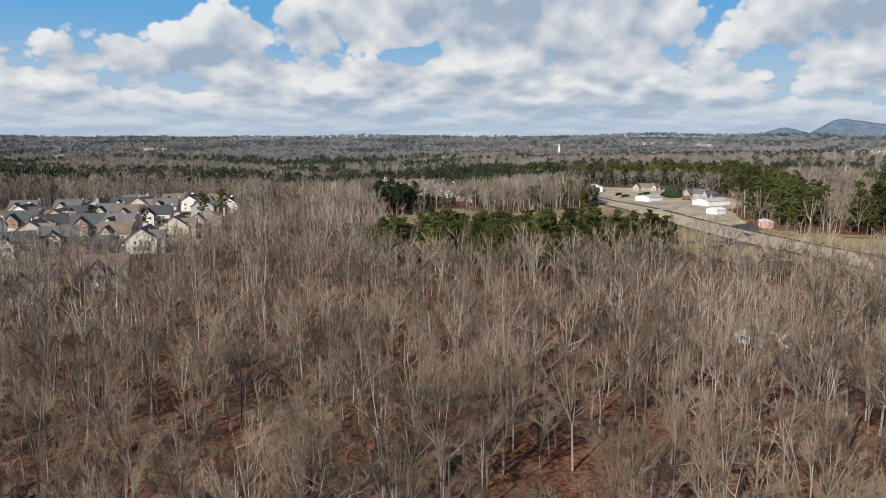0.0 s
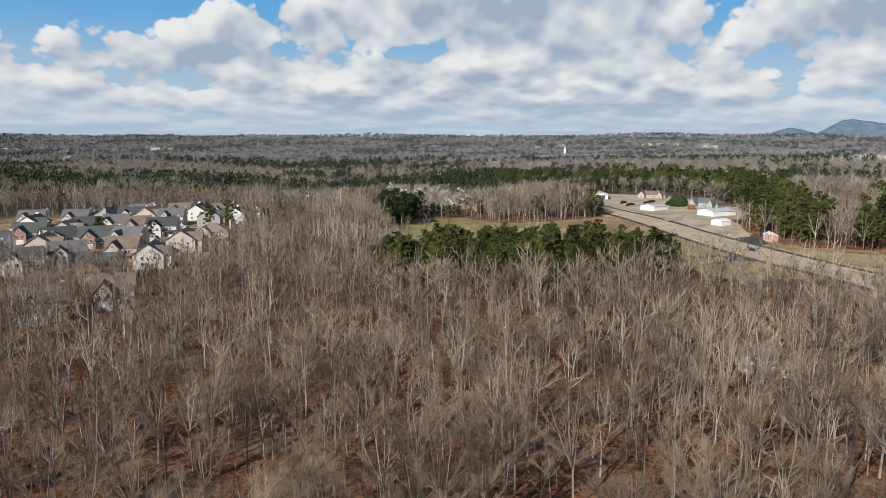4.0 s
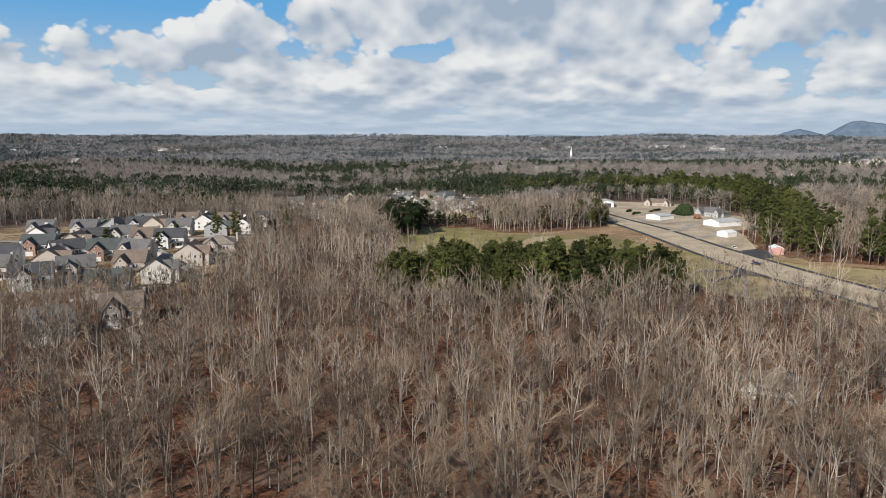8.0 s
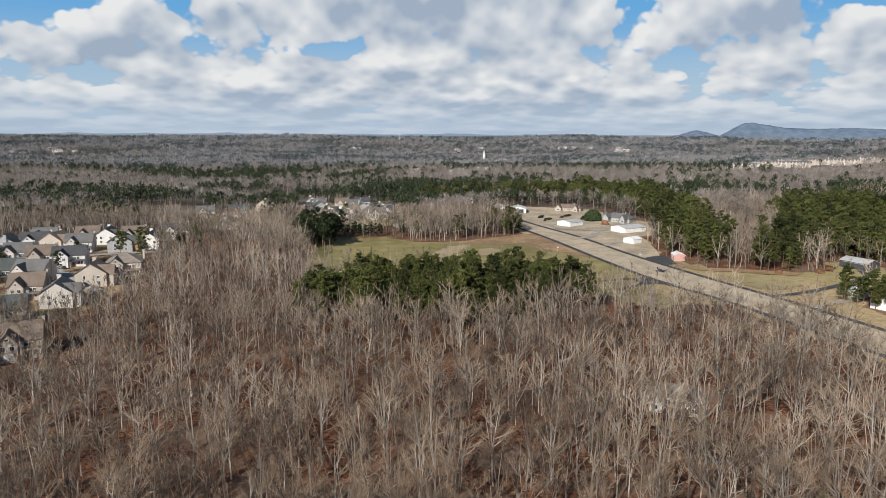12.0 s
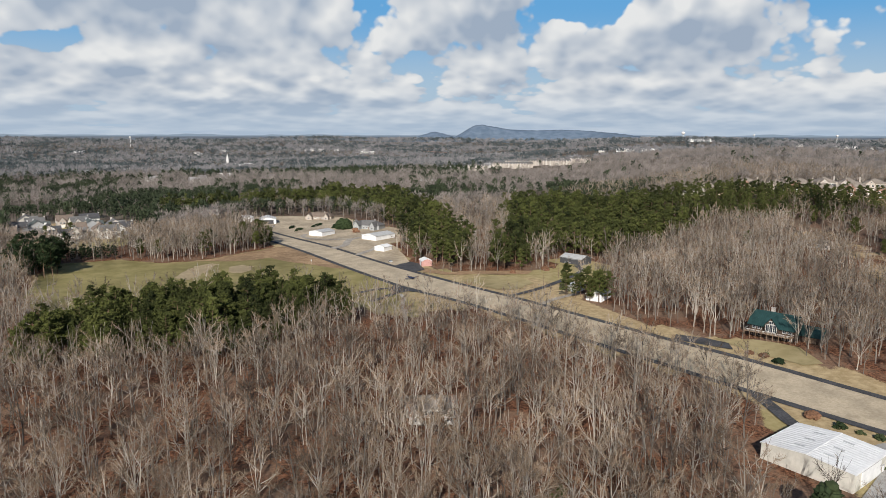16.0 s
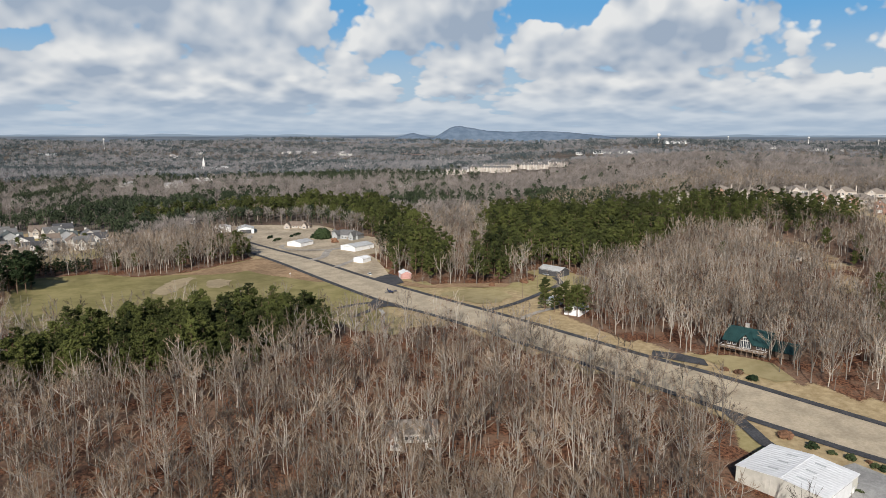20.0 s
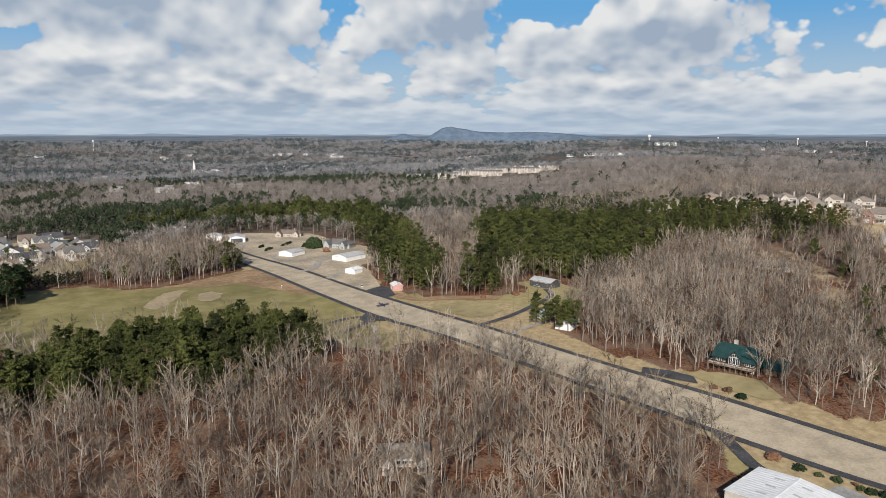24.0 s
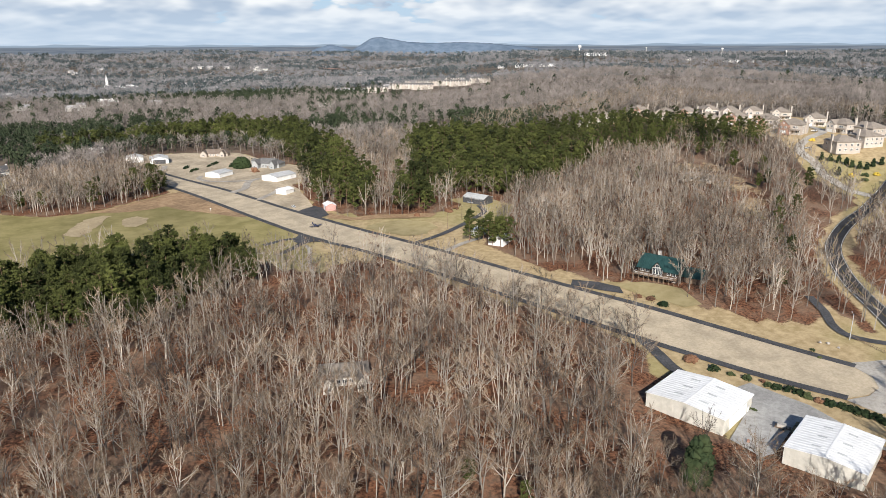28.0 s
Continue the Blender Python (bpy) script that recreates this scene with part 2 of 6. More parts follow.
SHINGLE = [spotted("shingle_" + k, tuple(c * 0.7 for c in col), col, 1.6, 0.9, bump=0.2, stain=0.2) for k, col in
           (("grey", (0.19, 0.185, 0.18)), ("brown", (0.25, 0.195, 0.155)), ("dark", (0.10, 0.10, 0.105)), ("green", (0.12, 0.135, 0.13)), ("tan", (0.34, 0.29, 0.24)))]

# ---------------------------------------------------------------- mesh helpers
def mesh_of(name, verts, tris, mats=(), tint=None, smooth=False):
    """A triangle mesh from arrays."""
    verts, tris = np.asarray(verts, np.float32), np.asarray(tris, np.int32)
    me = bpy.data.meshes.new(name)
    me.vertices.add(len(verts))
    me.vertices.foreach_set("co", verts.ravel())
    me.loops.add(tris.size)
    me.loops.foreach_set("vertex_index", tris.ravel())
    me.polygons.add(len(tris))
    me.polygons.foreach_set("loop_start", np.arange(0, tris.size, 3, dtype=np.int32))
    me.polygons.foreach_set("use_smooth", np.full(len(tris), smooth))
    if tint is not None:
        me.attributes.new("tint", "FLOAT", "POINT").data.foreach_set("value", np.asarray(tint, np.float32))
    for m in mats:
        me.materials.append(m)
    me.update(calc_edges=True)
    return me


class Shape:
    """Gathers faces for one part."""

    def __init__(self):
        self.v, self.f = [], []

    def add(self, verts, faces):
        k = len(self.v)
        self.v += [tuple(p) for p in verts]
        self.f += [tuple(i + k for i in f) for f in faces]
        return self

    def box(self, x, y, z, sx, sy, sz, rz=0.0):
        """A box with its middle at x, y and its foot at z."""
        c, s = math.cos(rz), math.sin(rz)
        pts = [(x + c * a * sx / 2 - s * b * sy / 2, y + s * a * sx / 2 + c * b * sy / 2, z + h * sz)
               for h in (0, 1) for a, b in ((-1, -1), (1, -1), (1, 1), (-1, 1))]
        return self.add(pts, [(3, 2, 1, 0), (4, 5, 6, 7), (0, 1, 5, 4), (1, 2, 6, 5), (2, 3, 7, 6), (3, 0, 4, 7)])

    def slab(self, corners, thick):
        """A plate whose upper face has the given corners."""
        n = len(corners)
        low = [(x, y, z - thick) for x, y, z in corners]
        sides = [(i, i + n, (i + 1) % n + n, (i + 1) % n) for i in range(n)]
        return self.add(list(corners) + low, [tuple(range(n)), tuple(range(2 * n - 1, n - 1, -1))] + sides)

    def wedge(self, x0, x1, y0, y1, z0, z1, axis="x"):
        """A gable body: its ridge runs along the axis."""
        if axis == "x":
            m = (y0 + y1) / 2
            pts = [(x0, y0, z0), (x1, y0, z0), (x1, y1, z0), (x0, y1, z0), (x0, m, z1), (x1, m, z1)]
            return self.add(pts, [(0, 1, 5, 4), (2, 3, 4, 5), (1, 2, 5), (3, 0, 4), (3, 2, 1, 0)])
        m = (x0 + x1) / 2
        pts = [(x0, y0, z0), (x1, y0, z0), (x1, y1, z0), (x0, y1, z0), (m, y0, z1), (m, y1, z1)]
        return self.add(pts, [(1, 2, 5, 4), (3, 0, 4, 5), (0, 1, 4), (2, 3, 5), (3, 2, 1, 0)])

    def tube(self, a, b, r0, r1, sides=8):
        a, b = Vector(a), Vector(b)
        q = (b - a).to_track_quat("Z", "Y").to_matrix()
        ring = [q @ Vector((math.cos(i * math.tau / sides), math.sin(i * math.tau / sides), 0)) for i in range(sides)]
        pts = [a + p * r0 for p in ring] + [b + p * r1 for p in ring]
        faces = [(i, (i + 1) % sides, (i + 1) % sides + sides, i + sides) for i in range(sides)]
        return self.add(pts, faces + [tuple(range(sides - 1, -1, -1)), tuple(range(sides, 2 * sides))])

    def mesh(self, name, mat):
        me = bpy.data.meshes.new(name)
        me.from_pydata(self.v, [], self.f)
        me.materials.append(mat)
        me.update()
        return me


def part(name, shape, mat, parent, label=""):
    ob = new(name, shape.mesh(name, mat) if isinstance(shape, Shape) else shape)
    ob.parent = parent
    return tagged(ob, label) if label else ob


def thing(name, label, category, group="", kind=""):
    return tagged(new(name), label, category, group, kind)


def inside(poly, x, y):
    """Which of the points lie in the polygon."""
    x, y = np.asarray(x, float), np.asarray(y, float)
    hit = np.zeros(x.shape, bool)
    for (x0, y0), (x1, y1) in zip(poly, poly[1:] + poly[:1]):
        cross = (y0 > y) != (y1 > y)
        hit ^= cross & (x < (x1 - x0) * (y - y0) / (y1 - y0 + 1e-12) + x0)
    return hit


def near_line(line, x, y):
    """How far the points lie from a broken line."""
    best = np.full(np.shape(x), 1e9)
    for (x0, y0), (x1, y1) in zip(line, line[1:]):
        d = np.clip(((x - x0) * (x1 - x0) + (y - y0) * (y1 - y0)) / ((x1 - x0) ** 2 + (y1 - y0) ** 2), 0, 1)
        best = np.minimum(best, np.hypot(x - x0 - d * (x1 - x0), y - y0 - d * (y1 - y0)))
    return best


# ---------------------------------------------------------------- the lie of the land
SPOTS = np.array([(0, 0, -4), (94, 185, -3), (0, 150, -3), (30, 290, 0), (20, 450, 0), (190, 110, -5), (205, 95, -4.5), (245, 95, -3),
                  (214, 153, -2.3), (239, 209, -2), (157, 370, -0.7), (131, 600, 1.6), (160, 668, 4), (222, 533, 4), (202, 431, 0), (297, 389, 3),
                  (267, 204, 3), (427, 299, 17), (516, 472, 34), (619, 413, 41), (600, 320, 40), (340, 150, 2), (-190, 370, 4), (-157, 440, 5), (-390, 763, 6),
                  (-116, 796, 0), (-314, 1043, 0), (0, 730, -4), (492, 1038, 14), (330, 1974, -10), (1165, 1481, 16)], float)
SPOTS = np.vstack([SPOTS, [(1627, 1868, 40), (2121, 2015, 55), (1156, 2390, -4), (-387, 1898, 10), (894, 2405, 20), (1010, 800, 52), (820, 560, 44),
                           (380, 560, 8), (-900, 1500, 5), (900, 100, 30)]])
RING = np.array([(4700 * math.sin(a), 4700 * math.cos(a), 44) for a in np.arange(0, math.tau, 0.35)])


def height(x, y):
    x, y = np.asarray(x, float), np.asarray(y, float)
    top, low = np.zeros(x.shape), np.full(x.shape, 1e-12)
    for px, py, pz in np.vstack([SPOTS, RING]):
        d2 = (x - px) ** 2 + (y - py) ** 2
        w = 1.0 / (d2 + (18 + 0.07 * math.hypot(px, py)) ** 2) ** 1.6
        top, low = top + w * pz, low + w
    far = np.clip((np.hypot(x - 100, y - 300) - 650) / 900, 0, 1)
    roll = 11 * np.sin(x / 310 + 1.3 + 0.8 * np.sin(y / 420)) * np.sin(y / 260 + 0.7 * np.sin(x / 500)) + 5 * np.sin(x / 130 + y / 190)
    return top / low + far * roll


def ground_z(x, y):
    return float(height(np.array([x]), np.array([y]))[0])


def graded(lo, hi, step, reach):
    inner = list(np.arange(lo, hi + 0.1, step))
    right, left, s = [inner[-1]], [inner[0]], step
    while right[-1] < reach or left[-1] > -reach:
        s *= 1.09
        right.append(min(right[-1] + s, reach)) if right[-1] < reach else None
        left.append(max(left[-1] - s, -reach)) if left[-1] > -reach else None
    return np.array(left[:0:-1] + inner + right[1:])


# strip edges: the paved taxi lines that bound the grass runway
FAR_LINE = [(133, 672), (137, 655), (206, 324), (256, 105)]
NEAR_LINE = [(127, 598), (161, 387), (176.5, 325), (211, 162), (230.5, 95)]
ROAD = [(640, 250), (570, 225), (503, 208), (458, 198), (422, 192.5), (386, 180.5), (356, 162), (330, 141.5), (307.5, 118), (272, 80), (225, 30), (190, -40)]
FIELD = [(-39, 440), (-31, 545), (12, 542), (40, 516), (62, 514), (92, 526), (122, 543), (133, 545), (158, 390), (150, 338), (112, 345), (100, 372),
         (60, 380), (25, 390), (0, 378), (-20, 384), (-36, 420)]
HANGAR_ROW = [(148, 600), (134, 672), (138, 735), (160, 750), (190, 735), (232, 704), (240, 628), (250, 596), (238, 530), (212, 515), (204, 470), (197, 440), (184, 430)]
LAWN = [(186, 425), (197, 440), (212, 405), (240, 378), (275, 372), (285, 400), (305, 398), (310, 365), (290, 340), (252, 325), (238, 300), (232, 262), (215, 290)]
FORK = [(163, 369), (178, 325), (168, 312), (152, 318), (140, 306), (128, 326), (129, 352), (140, 372)]
CHALET_LAWN = [(236, 228), (250, 215), (262, 198), (266, 190), (243.9, 176.4), (257.1, 155.2), (268.5, 141.9), (282.3, 135.2), (298.2, 138.3), (295.8, 128), (275, 85), (240, 80), (236, 96), (258, 105)]
YARD = [(188, 139), (200, 150), (209, 163), (217, 152), (232, 95), (226, 60), (212, 62), (209, 76), (203, 98), (178, 92), (176, 104), (202, 113), (196, 137)]
DEV = [(500, 490), (520, 515), (630, 535), (700, 470), (720, 380), (690, 300), (640, 260), (560, 226), (500, 212), (478, 208), (474, 222), (500, 258), (530, 290), (560, 320),
       (566, 400), (585, 440), (560, 480)]
RUIN_LAWN = [(416, 296), (440, 330), (462, 352), (486, 330), (462, 286), (430, 245), (396, 226), (384, 236), (412, 262), (428, 280)]
SUB_LEFT = [(-420, 430), (-330, 520), (-240, 530), (-160, 535), (-128, 505), (-126, 430), (-118, 395), (-122, 318), (-170, 300), (-230, 300), (-330, 330)]
SUB_BACK = [(-78, 815), (5, 825), (32, 770), (42, 690), (38, 646), (10, 606), (-20, 600), (-60, 620)]
SUB_MID = [(-170, 705), (-100, 775), (-88, 690), (-112, 590), (-155, 585)]
GROVE = [(-40, 302), (-12, 290), (25, 290), (50, 273), (76, 298), (106, 310), (114, 328), (106, 350), (95, 365), (70, 372), (40, 378), (5, 374), (-16, 346)]
BAND = [(70, 800), (150, 802), (192, 780), (246, 745), (256, 660), (246, 575), (218, 508), (207, 455), (212, 414), (238, 424), (264, 500), (296, 585), (312, 670), (338, 800),
        (280, 870), (180, 850), (70, 850)]
BIG_PINES = [(228, 392), (246, 374), (276, 402), (306, 402), (318, 372), (377, 376), (432, 394), (470, 372), (500, 335), (540, 310), (562, 330), (564, 400), (580, 438), (556, 478), (500, 486), (470, 520), (440, 600), (400, 640), (348, 560),
             (300, 480), (262, 432)]
OPEN = [FIELD, HANGAR_ROW, LAWN, FORK, CHALET_LAWN, YARD, DEV, SUB_LEFT, SUB_BACK, SUB_MID]
CORRIDOR = [(120, 600), (128, 672), (140, 690), (150, 655), (222, 320), (272, 110), (262, 84), (228, 80), (226, 95), (207, 160), (172, 325), (154, 390)]
OPEN.append(CORRIDOR)


def lands():
    """The ground: leaf litter under the woods, straw and grass in the clearings."""
    xs, ys = graded(-430, 740, 6.5, 4880), graded(40, 860, 6.5, 4880)
    gx, gy = np.meshgrid(xs, ys)
    gz = height(gx, gy)
    cols, rows = len(xs), len(ys)
    i = (np.arange(rows - 1)[:, None] * cols + np.arange(cols - 1)[None, :]).ravel()
    tris = np.concatenate([np.stack([i, i + 1, i + cols + 1], 1), np.stack([i, i + cols + 1, i + cols], 1)])
    fx, fy = gx.ravel(), gy.ravel()
    grass = np.zeros(fx.shape)
    for poly in OPEN:
        grass[inside(poly, fx, fy)] = 1
    grass[near_line(ROAD, fx, fy) < 9] = 0.8
    grass[inside(SUB_LEFT, fx, fy)] = 0.5
    grass[inside(RUIN_LAWN, fx, fy)] = 0.45
    me = mesh_of("ground", np.stack([fx, fy, gz.ravel()], 1), tris, smooth=True)
    me.attributes.new("grass", "FLOAT", "POINT").data.foreach_set("value", grass.astype(np.float32))
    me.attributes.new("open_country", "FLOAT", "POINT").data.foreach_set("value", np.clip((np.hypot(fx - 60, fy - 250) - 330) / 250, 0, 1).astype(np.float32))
    m, n, bsdf = material("leaf_litter", 0.95, 0.0, 0.1)
    p = n.put("ShaderNodeNewGeometry", out=0)
    fine, broad, patch = n.noise(p, 0.9, 7.0, 0.7), n.noise(p, 0.06, 4.0, 0.6), n.noise(p, 0.012, 3.0, 0.5)
    litter = n.mix(n.smooth(fine, 0.35, 0.68), (0.045, 0.021, 0.013), (0.29, 0.135, 0.075))
    litter = n.mix(n.math("MULTIPLY", n.smooth(broad, 0.42, 0.62), 0.65), litter, (0.235, 0.165, 0.115))
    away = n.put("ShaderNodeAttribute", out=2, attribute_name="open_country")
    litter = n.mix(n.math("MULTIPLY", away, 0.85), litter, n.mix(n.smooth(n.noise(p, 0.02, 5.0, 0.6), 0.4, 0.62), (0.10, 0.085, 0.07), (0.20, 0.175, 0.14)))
    straw = n.mix(n.smooth(n.noise(p, 0.3, 6.0, 0.65), 0.3, 0.7), (0.33, 0.245, 0.13), (0.52, 0.40, 0.235))
    straw = n.mix(n.math("MULTIPLY", n.smooth(patch, 0.5, 0.62), 0.5), straw, (0.28, 0.265, 0.10))
    mask = n.put("ShaderNodeAttribute", out=2, attribute_name="grass")
    mask = n.smooth(n.math("ADD", mask, n.math("MULTIPLY_ADD", n.math("SUBTRACT", broad, 0.5), 0.9, n.math("MULTIPLY", n.math("SUBTRACT", fine, 0.5), 0.9))), 0.35, 0.65)
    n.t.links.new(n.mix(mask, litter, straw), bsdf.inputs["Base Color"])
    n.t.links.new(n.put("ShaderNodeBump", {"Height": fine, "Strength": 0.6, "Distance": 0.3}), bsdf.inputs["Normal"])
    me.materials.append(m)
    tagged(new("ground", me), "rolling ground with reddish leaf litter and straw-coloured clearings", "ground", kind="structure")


def sheet(name, poly, mat, lift, step, label, category, kind="structure", ragged=0.0):
    """A thin sheet that lies on the land inside a polygon."""
    bm = bmesh.new()
    rng = random.Random(len(name) * 7 + len(poly))
    pts = []
    for (x0, y0), (x1, y1) in zip(poly, poly[1:] + poly[:1]):
        k = max(1, int(math.hypot(x1 - x0, y1 - y0) / step))
        for j in range(k):
            pts.append((x0 + (x1 - x0) * j / k + rng.uniform(-ragged, ragged), y0 + (y1 - y0) * j / k + rng.uniform(-ragged, ragged)))
    bm.faces.new([bm.verts.new((x, y, 0)) for x, y in pts])
    x_lo, x_hi = min(p[0] for p in pts), max(p[0] for p in pts)
    y_lo, y_hi = min(p[1] for p in pts), max(p[1] for p in pts)
    for axis, lo, hi in ((0, x_lo, x_hi), (1, y_lo, y_hi)):
        for c in np.arange(lo + step, hi, step):
            spot, way = [0, 0, 0], [0, 0, 0]
            spot[axis], way[axis] = float(c), 1
            bmesh.ops.bisect_plane(bm, geom=bm.verts[:] + bm.edges[:] + bm.faces[:], plane_co=spot, plane_no=way)
    bmesh.ops.triangulate(bm, faces=bm.faces)
    co = np.array([v.co for v in bm.verts])
    z = surface(co[:, 0], co[:, 1]) + 0.08 + 1.6 * lift
    for v, h in zip(bm.verts, z):
        v.co.z = h
    me = bpy.data.meshes.new(name)
    bm.to_mesh(me)
    bm.free()
    me.materials.append(mat)
    if me.polygons and me.polygons[0].normal.z < 0:
        me.flip_normals()
    return tagged(new(name, me), label, category, kind=kind)


def ribbon(name, line, width, mat, lift, label, category="road", step=5.0, widths=None, parent=None):
    """A strip of paving along a broken line, rounded through its corners."""
    pts = [Vector((x, y, 0)) for x, y in line]
    fine = []
    for k in range(len(pts) - 1):
        a, b, c, d = pts[max(k - 1, 0)], pts[k], pts[k + 1], pts[min(k + 2, len(pts) - 1)]
        count = max(2, int((c - b).length / step))
        for j in range(count):
            s = j / count
            fine.append(0.5 * (2 * b + (c - a) * s + (2 * a - 5 * b + 4 * c - d) * s * s + (3 * b - a - 3 * c + d) * s ** 3))
    fine.append(pts[-1])
    verts, faces, across = [], [], max(1, int(width / 3))
    for k, p in enumerate(fine):
        way = (fine[min(k + 1, len(fine) - 1)] - fine[max(k - 1, 0)]).normalized()
        side = Vector((-way.y, way.x, 0))
        for j in range(across + 1):
            q = p + side * width * (j / across - 0.5)
            verts.append((q.x, q.y))
        if k:
            for j in range(across):
                a = (k - 1) * (across + 1) + j
                faces.append((a, a + across + 1, a + across + 2, a + 1))
    co = np.array(verts)
    z = surface(co[:, 0], co[:, 1]) + 0.08 + 1.6 * lift
    me = bpy.data.meshes.new(name)
    me.from_pydata([(x, y, h) for (x, y), h in zip(verts, z)], [], faces)
    me.materials.append(mat)
    me.update()
    if me.polygons[0].normal.z < 0:
        me.flip_normals()
    ob = tagged(new(name, me), label, category, kind="" if parent else "structure")
    ob.parent = parent
    return ob


GRID_X, GRID_Y = graded(-430, 740, 6.5, 4880), graded(40, 860, 6.5, 4880)
GRID_Z = height(*np.meshgrid(GRID_X, GRID_Y))


def surface(x, y):
    """The height of the ground sheet itself."""
    x, y = np.asarray(x, float), np.asarray(y, float)
    i = np.clip(np.searchsorted(GRID_X, x) - 1, 0, len(GRID_X) - 2)
    j = np.clip(np.searchsorted(GRID_Y, y) - 1, 0, len(GRID_Y) - 2)
    u = (x - GRID_X[i]) / (GRID_X[i + 1] - GRID_X[i])
    v = (y - GRID_Y[j]) / (GRID_Y[j + 1] - GRID_Y[j])
    a, b, c, d = GRID_Z[j, i], GRID_Z[j, i + 1], GRID_Z[j + 1, i + 1], GRID_Z[j + 1, i]
    return np.where(u >= v, a + (b - a) * u + (c - b) * v, a + (c - d) * u + (d - a) * v)


def foot(x, y):
    return float(surface(np.array([x]), np.array([y]))[0])


lands()
STRIP = [(128, 598), (132, 660), (138, 655), (206, 324), (256, 105), (252, 97), (246, 92), (238, 92), (230.5, 95), (211, 162), (176.5, 325), (161, 387)]
sheet("grass_runway", STRIP, dry_grass, 0.10, 9, "mown straw-coloured dormant grass runway between two paved lines", "runway")
sheet("field", FIELD, green_grass, 0.06, 12, "yellow-green winter grass field edged by pines", "field", ragged=1.2)
sheet("hangar_lawn", HANGAR_ROW, straw_grass, 0.06, 12, "straw-coloured dormant lawn round the hangars", "lawn", ragged=1.0)
sheet("field_rim", [(60, 513), (92, 524), (122, 541), (134, 545), (145, 480), (150, 440), (128, 470), (112, 500), (88, 500)], sedge, 0.12, 10, "tawny dry grass rim of the field", "grass", ragged=2.0)
for outline in ([(43, 462), (49, 476), (54, 487), (62, 497), (70, 500), (77, 496), (70, 487), (66, 478), (58, 462), (50, 452)], [(77, 472), (82, 482), (89, 484), (95, 474), (92, 463), (84, 457), (78, 460)]):
    sheet("worn_patch", outline, bare_earth, 0.18, 4, "pale worn earth patch in the grass field", "earth", ragged=1.5)
ribbon("taxiway", FAR_LINE, 3.7, asphalt, 0.17, "narrow dark asphalt taxiway beside the grass runway", "taxiway")
ribbon("taxiway", NEAR_LINE, 3.7, asphalt, 0.17, "narrow dark asphalt taxiway beside the grass runway", "taxiway")
ribbon("taxiway_fork", [(134, 373), (148, 377), (158, 374), (165, 362)], 4.0, asphalt, 0.20, "dark asphalt fork that joins the taxiway", "taxiway", 3)
ribbon("taxiway_fork", [(133, 350), (147, 359), (155, 367), (159, 378)], 4.0, asphalt, 0.22, "dark asphalt fork that joins the taxiway", "taxiway", 3)
sheet("junction", [(153, 362), (151, 371), (155, 377), (161, 384), (166, 372), (169, 360), (160, 364)], asphalt, 0.24, 5, "widened dark asphalt junction of the taxiway", "taxiway")
ribbon("footpath", [(154, 360), (152, 350), (144, 332), (134, 305)], 2.2, concrete, 0.2, "pale gravel path from the taxiway to the woods", "path", 3)
ribbon("taxi_drive", [(205, 325), (230, 331), (262, 345), (280, 356), (288, 372)], 4.0, asphalt, 0.2, "asphalt drive from the runway to the barn", "drive", 4)
sheet("apron", [(181, 436), (188, 441), (199, 446), (201, 437), (196, 416), (186, 412)], asphalt, 0.2, 6, "dark asphalt apron before the brick shed", "apron")
ribbon("hangar_drive", [(163, 516), (176, 524), (184, 540), (192, 552), (206, 556)], 6.0, gravel, 0.2, "curved grey drive between the hangars", "drive", 4)
ribbon("hangar_drive", [(190, 552), (176, 560), (163, 572), (160, 590), (166, 600)], 4.5, gravel, 0.22, "curved grey drive between the hangars", "drive", 4)
ribbon("hangar_drive", [(172, 484), (182, 492), (192, 500), (200, 512)], 4.5, gravel, 0.2, "curved grey drive between the hangars", "drive", 4)
ribbon("hangar_drive", [(140, 640), (148, 655), (152, 668)], 5.0, gravel, 0.2, "grey drive to the far hangars", "drive", 4)
sheet("chalet_apron", [(230, 224), (236, 229), (243, 219), (246, 208), (241, 201), (236, 211)], asphalt, 0.2, 5, "dark asphalt apron beside the runway", "apron")
sheet("chalet_lawn", [(246, 216), (258, 206), (264, 196), (266, 188), (258, 172), (250, 174), (246, 190)], faded_grass, 0.14, 6, "yellow-green lawn before the chalet", "lawn", ragged=0.6)
sheet("turnaround", [(256, 108), (262, 104), (272, 100), (270, 84), (246, 78), (228, 84), (229, 95), (238, 92), (246, 92), (252, 97)], concrete, 0.16, 6, "pale gravel turnaround at the end of the runway", "turnaround", ragged=0.5)
sheet("yard", [(177, 103), (203, 112), (206, 121), (214, 120), (216, 100), (209, 70), (203, 97), (181, 91), (176, 92)], old_asphalt, 0.2, 6, "grey weathered asphalt yard between two hangars", "yard")
ribbon("yard_drive", [(210, 164), (205, 152), (201, 143), (200, 138)], 5.0, asphalt, 0.22, "dark asphalt drive from runway to hangar yard", "drive", 3)
ribbon("road", ROAD, 8.4, road_asphalt, 0.25, "two-lane curving asphalt road with white edge lines", "road", 5)
for off, paint, gap in ((-3.7, white_paint, 0), (3.7, white_paint, 0), (0.0, yellow_paint, 1)):
    pts = [Vector(p) for p in ROAD]
    line = []
    for k, p in enumerate(pts):
        way = (pts[min(k + 1, len(pts) - 1)] - pts[max(k - 1, 0)]).normalized()
        line.append((p.x - way.y * off, p.y + way.x * off))
    ribbon("road_line", line, 0.12 if gap else 0.24, paint, 0.28, "painted line along the road", "road marking", 5)
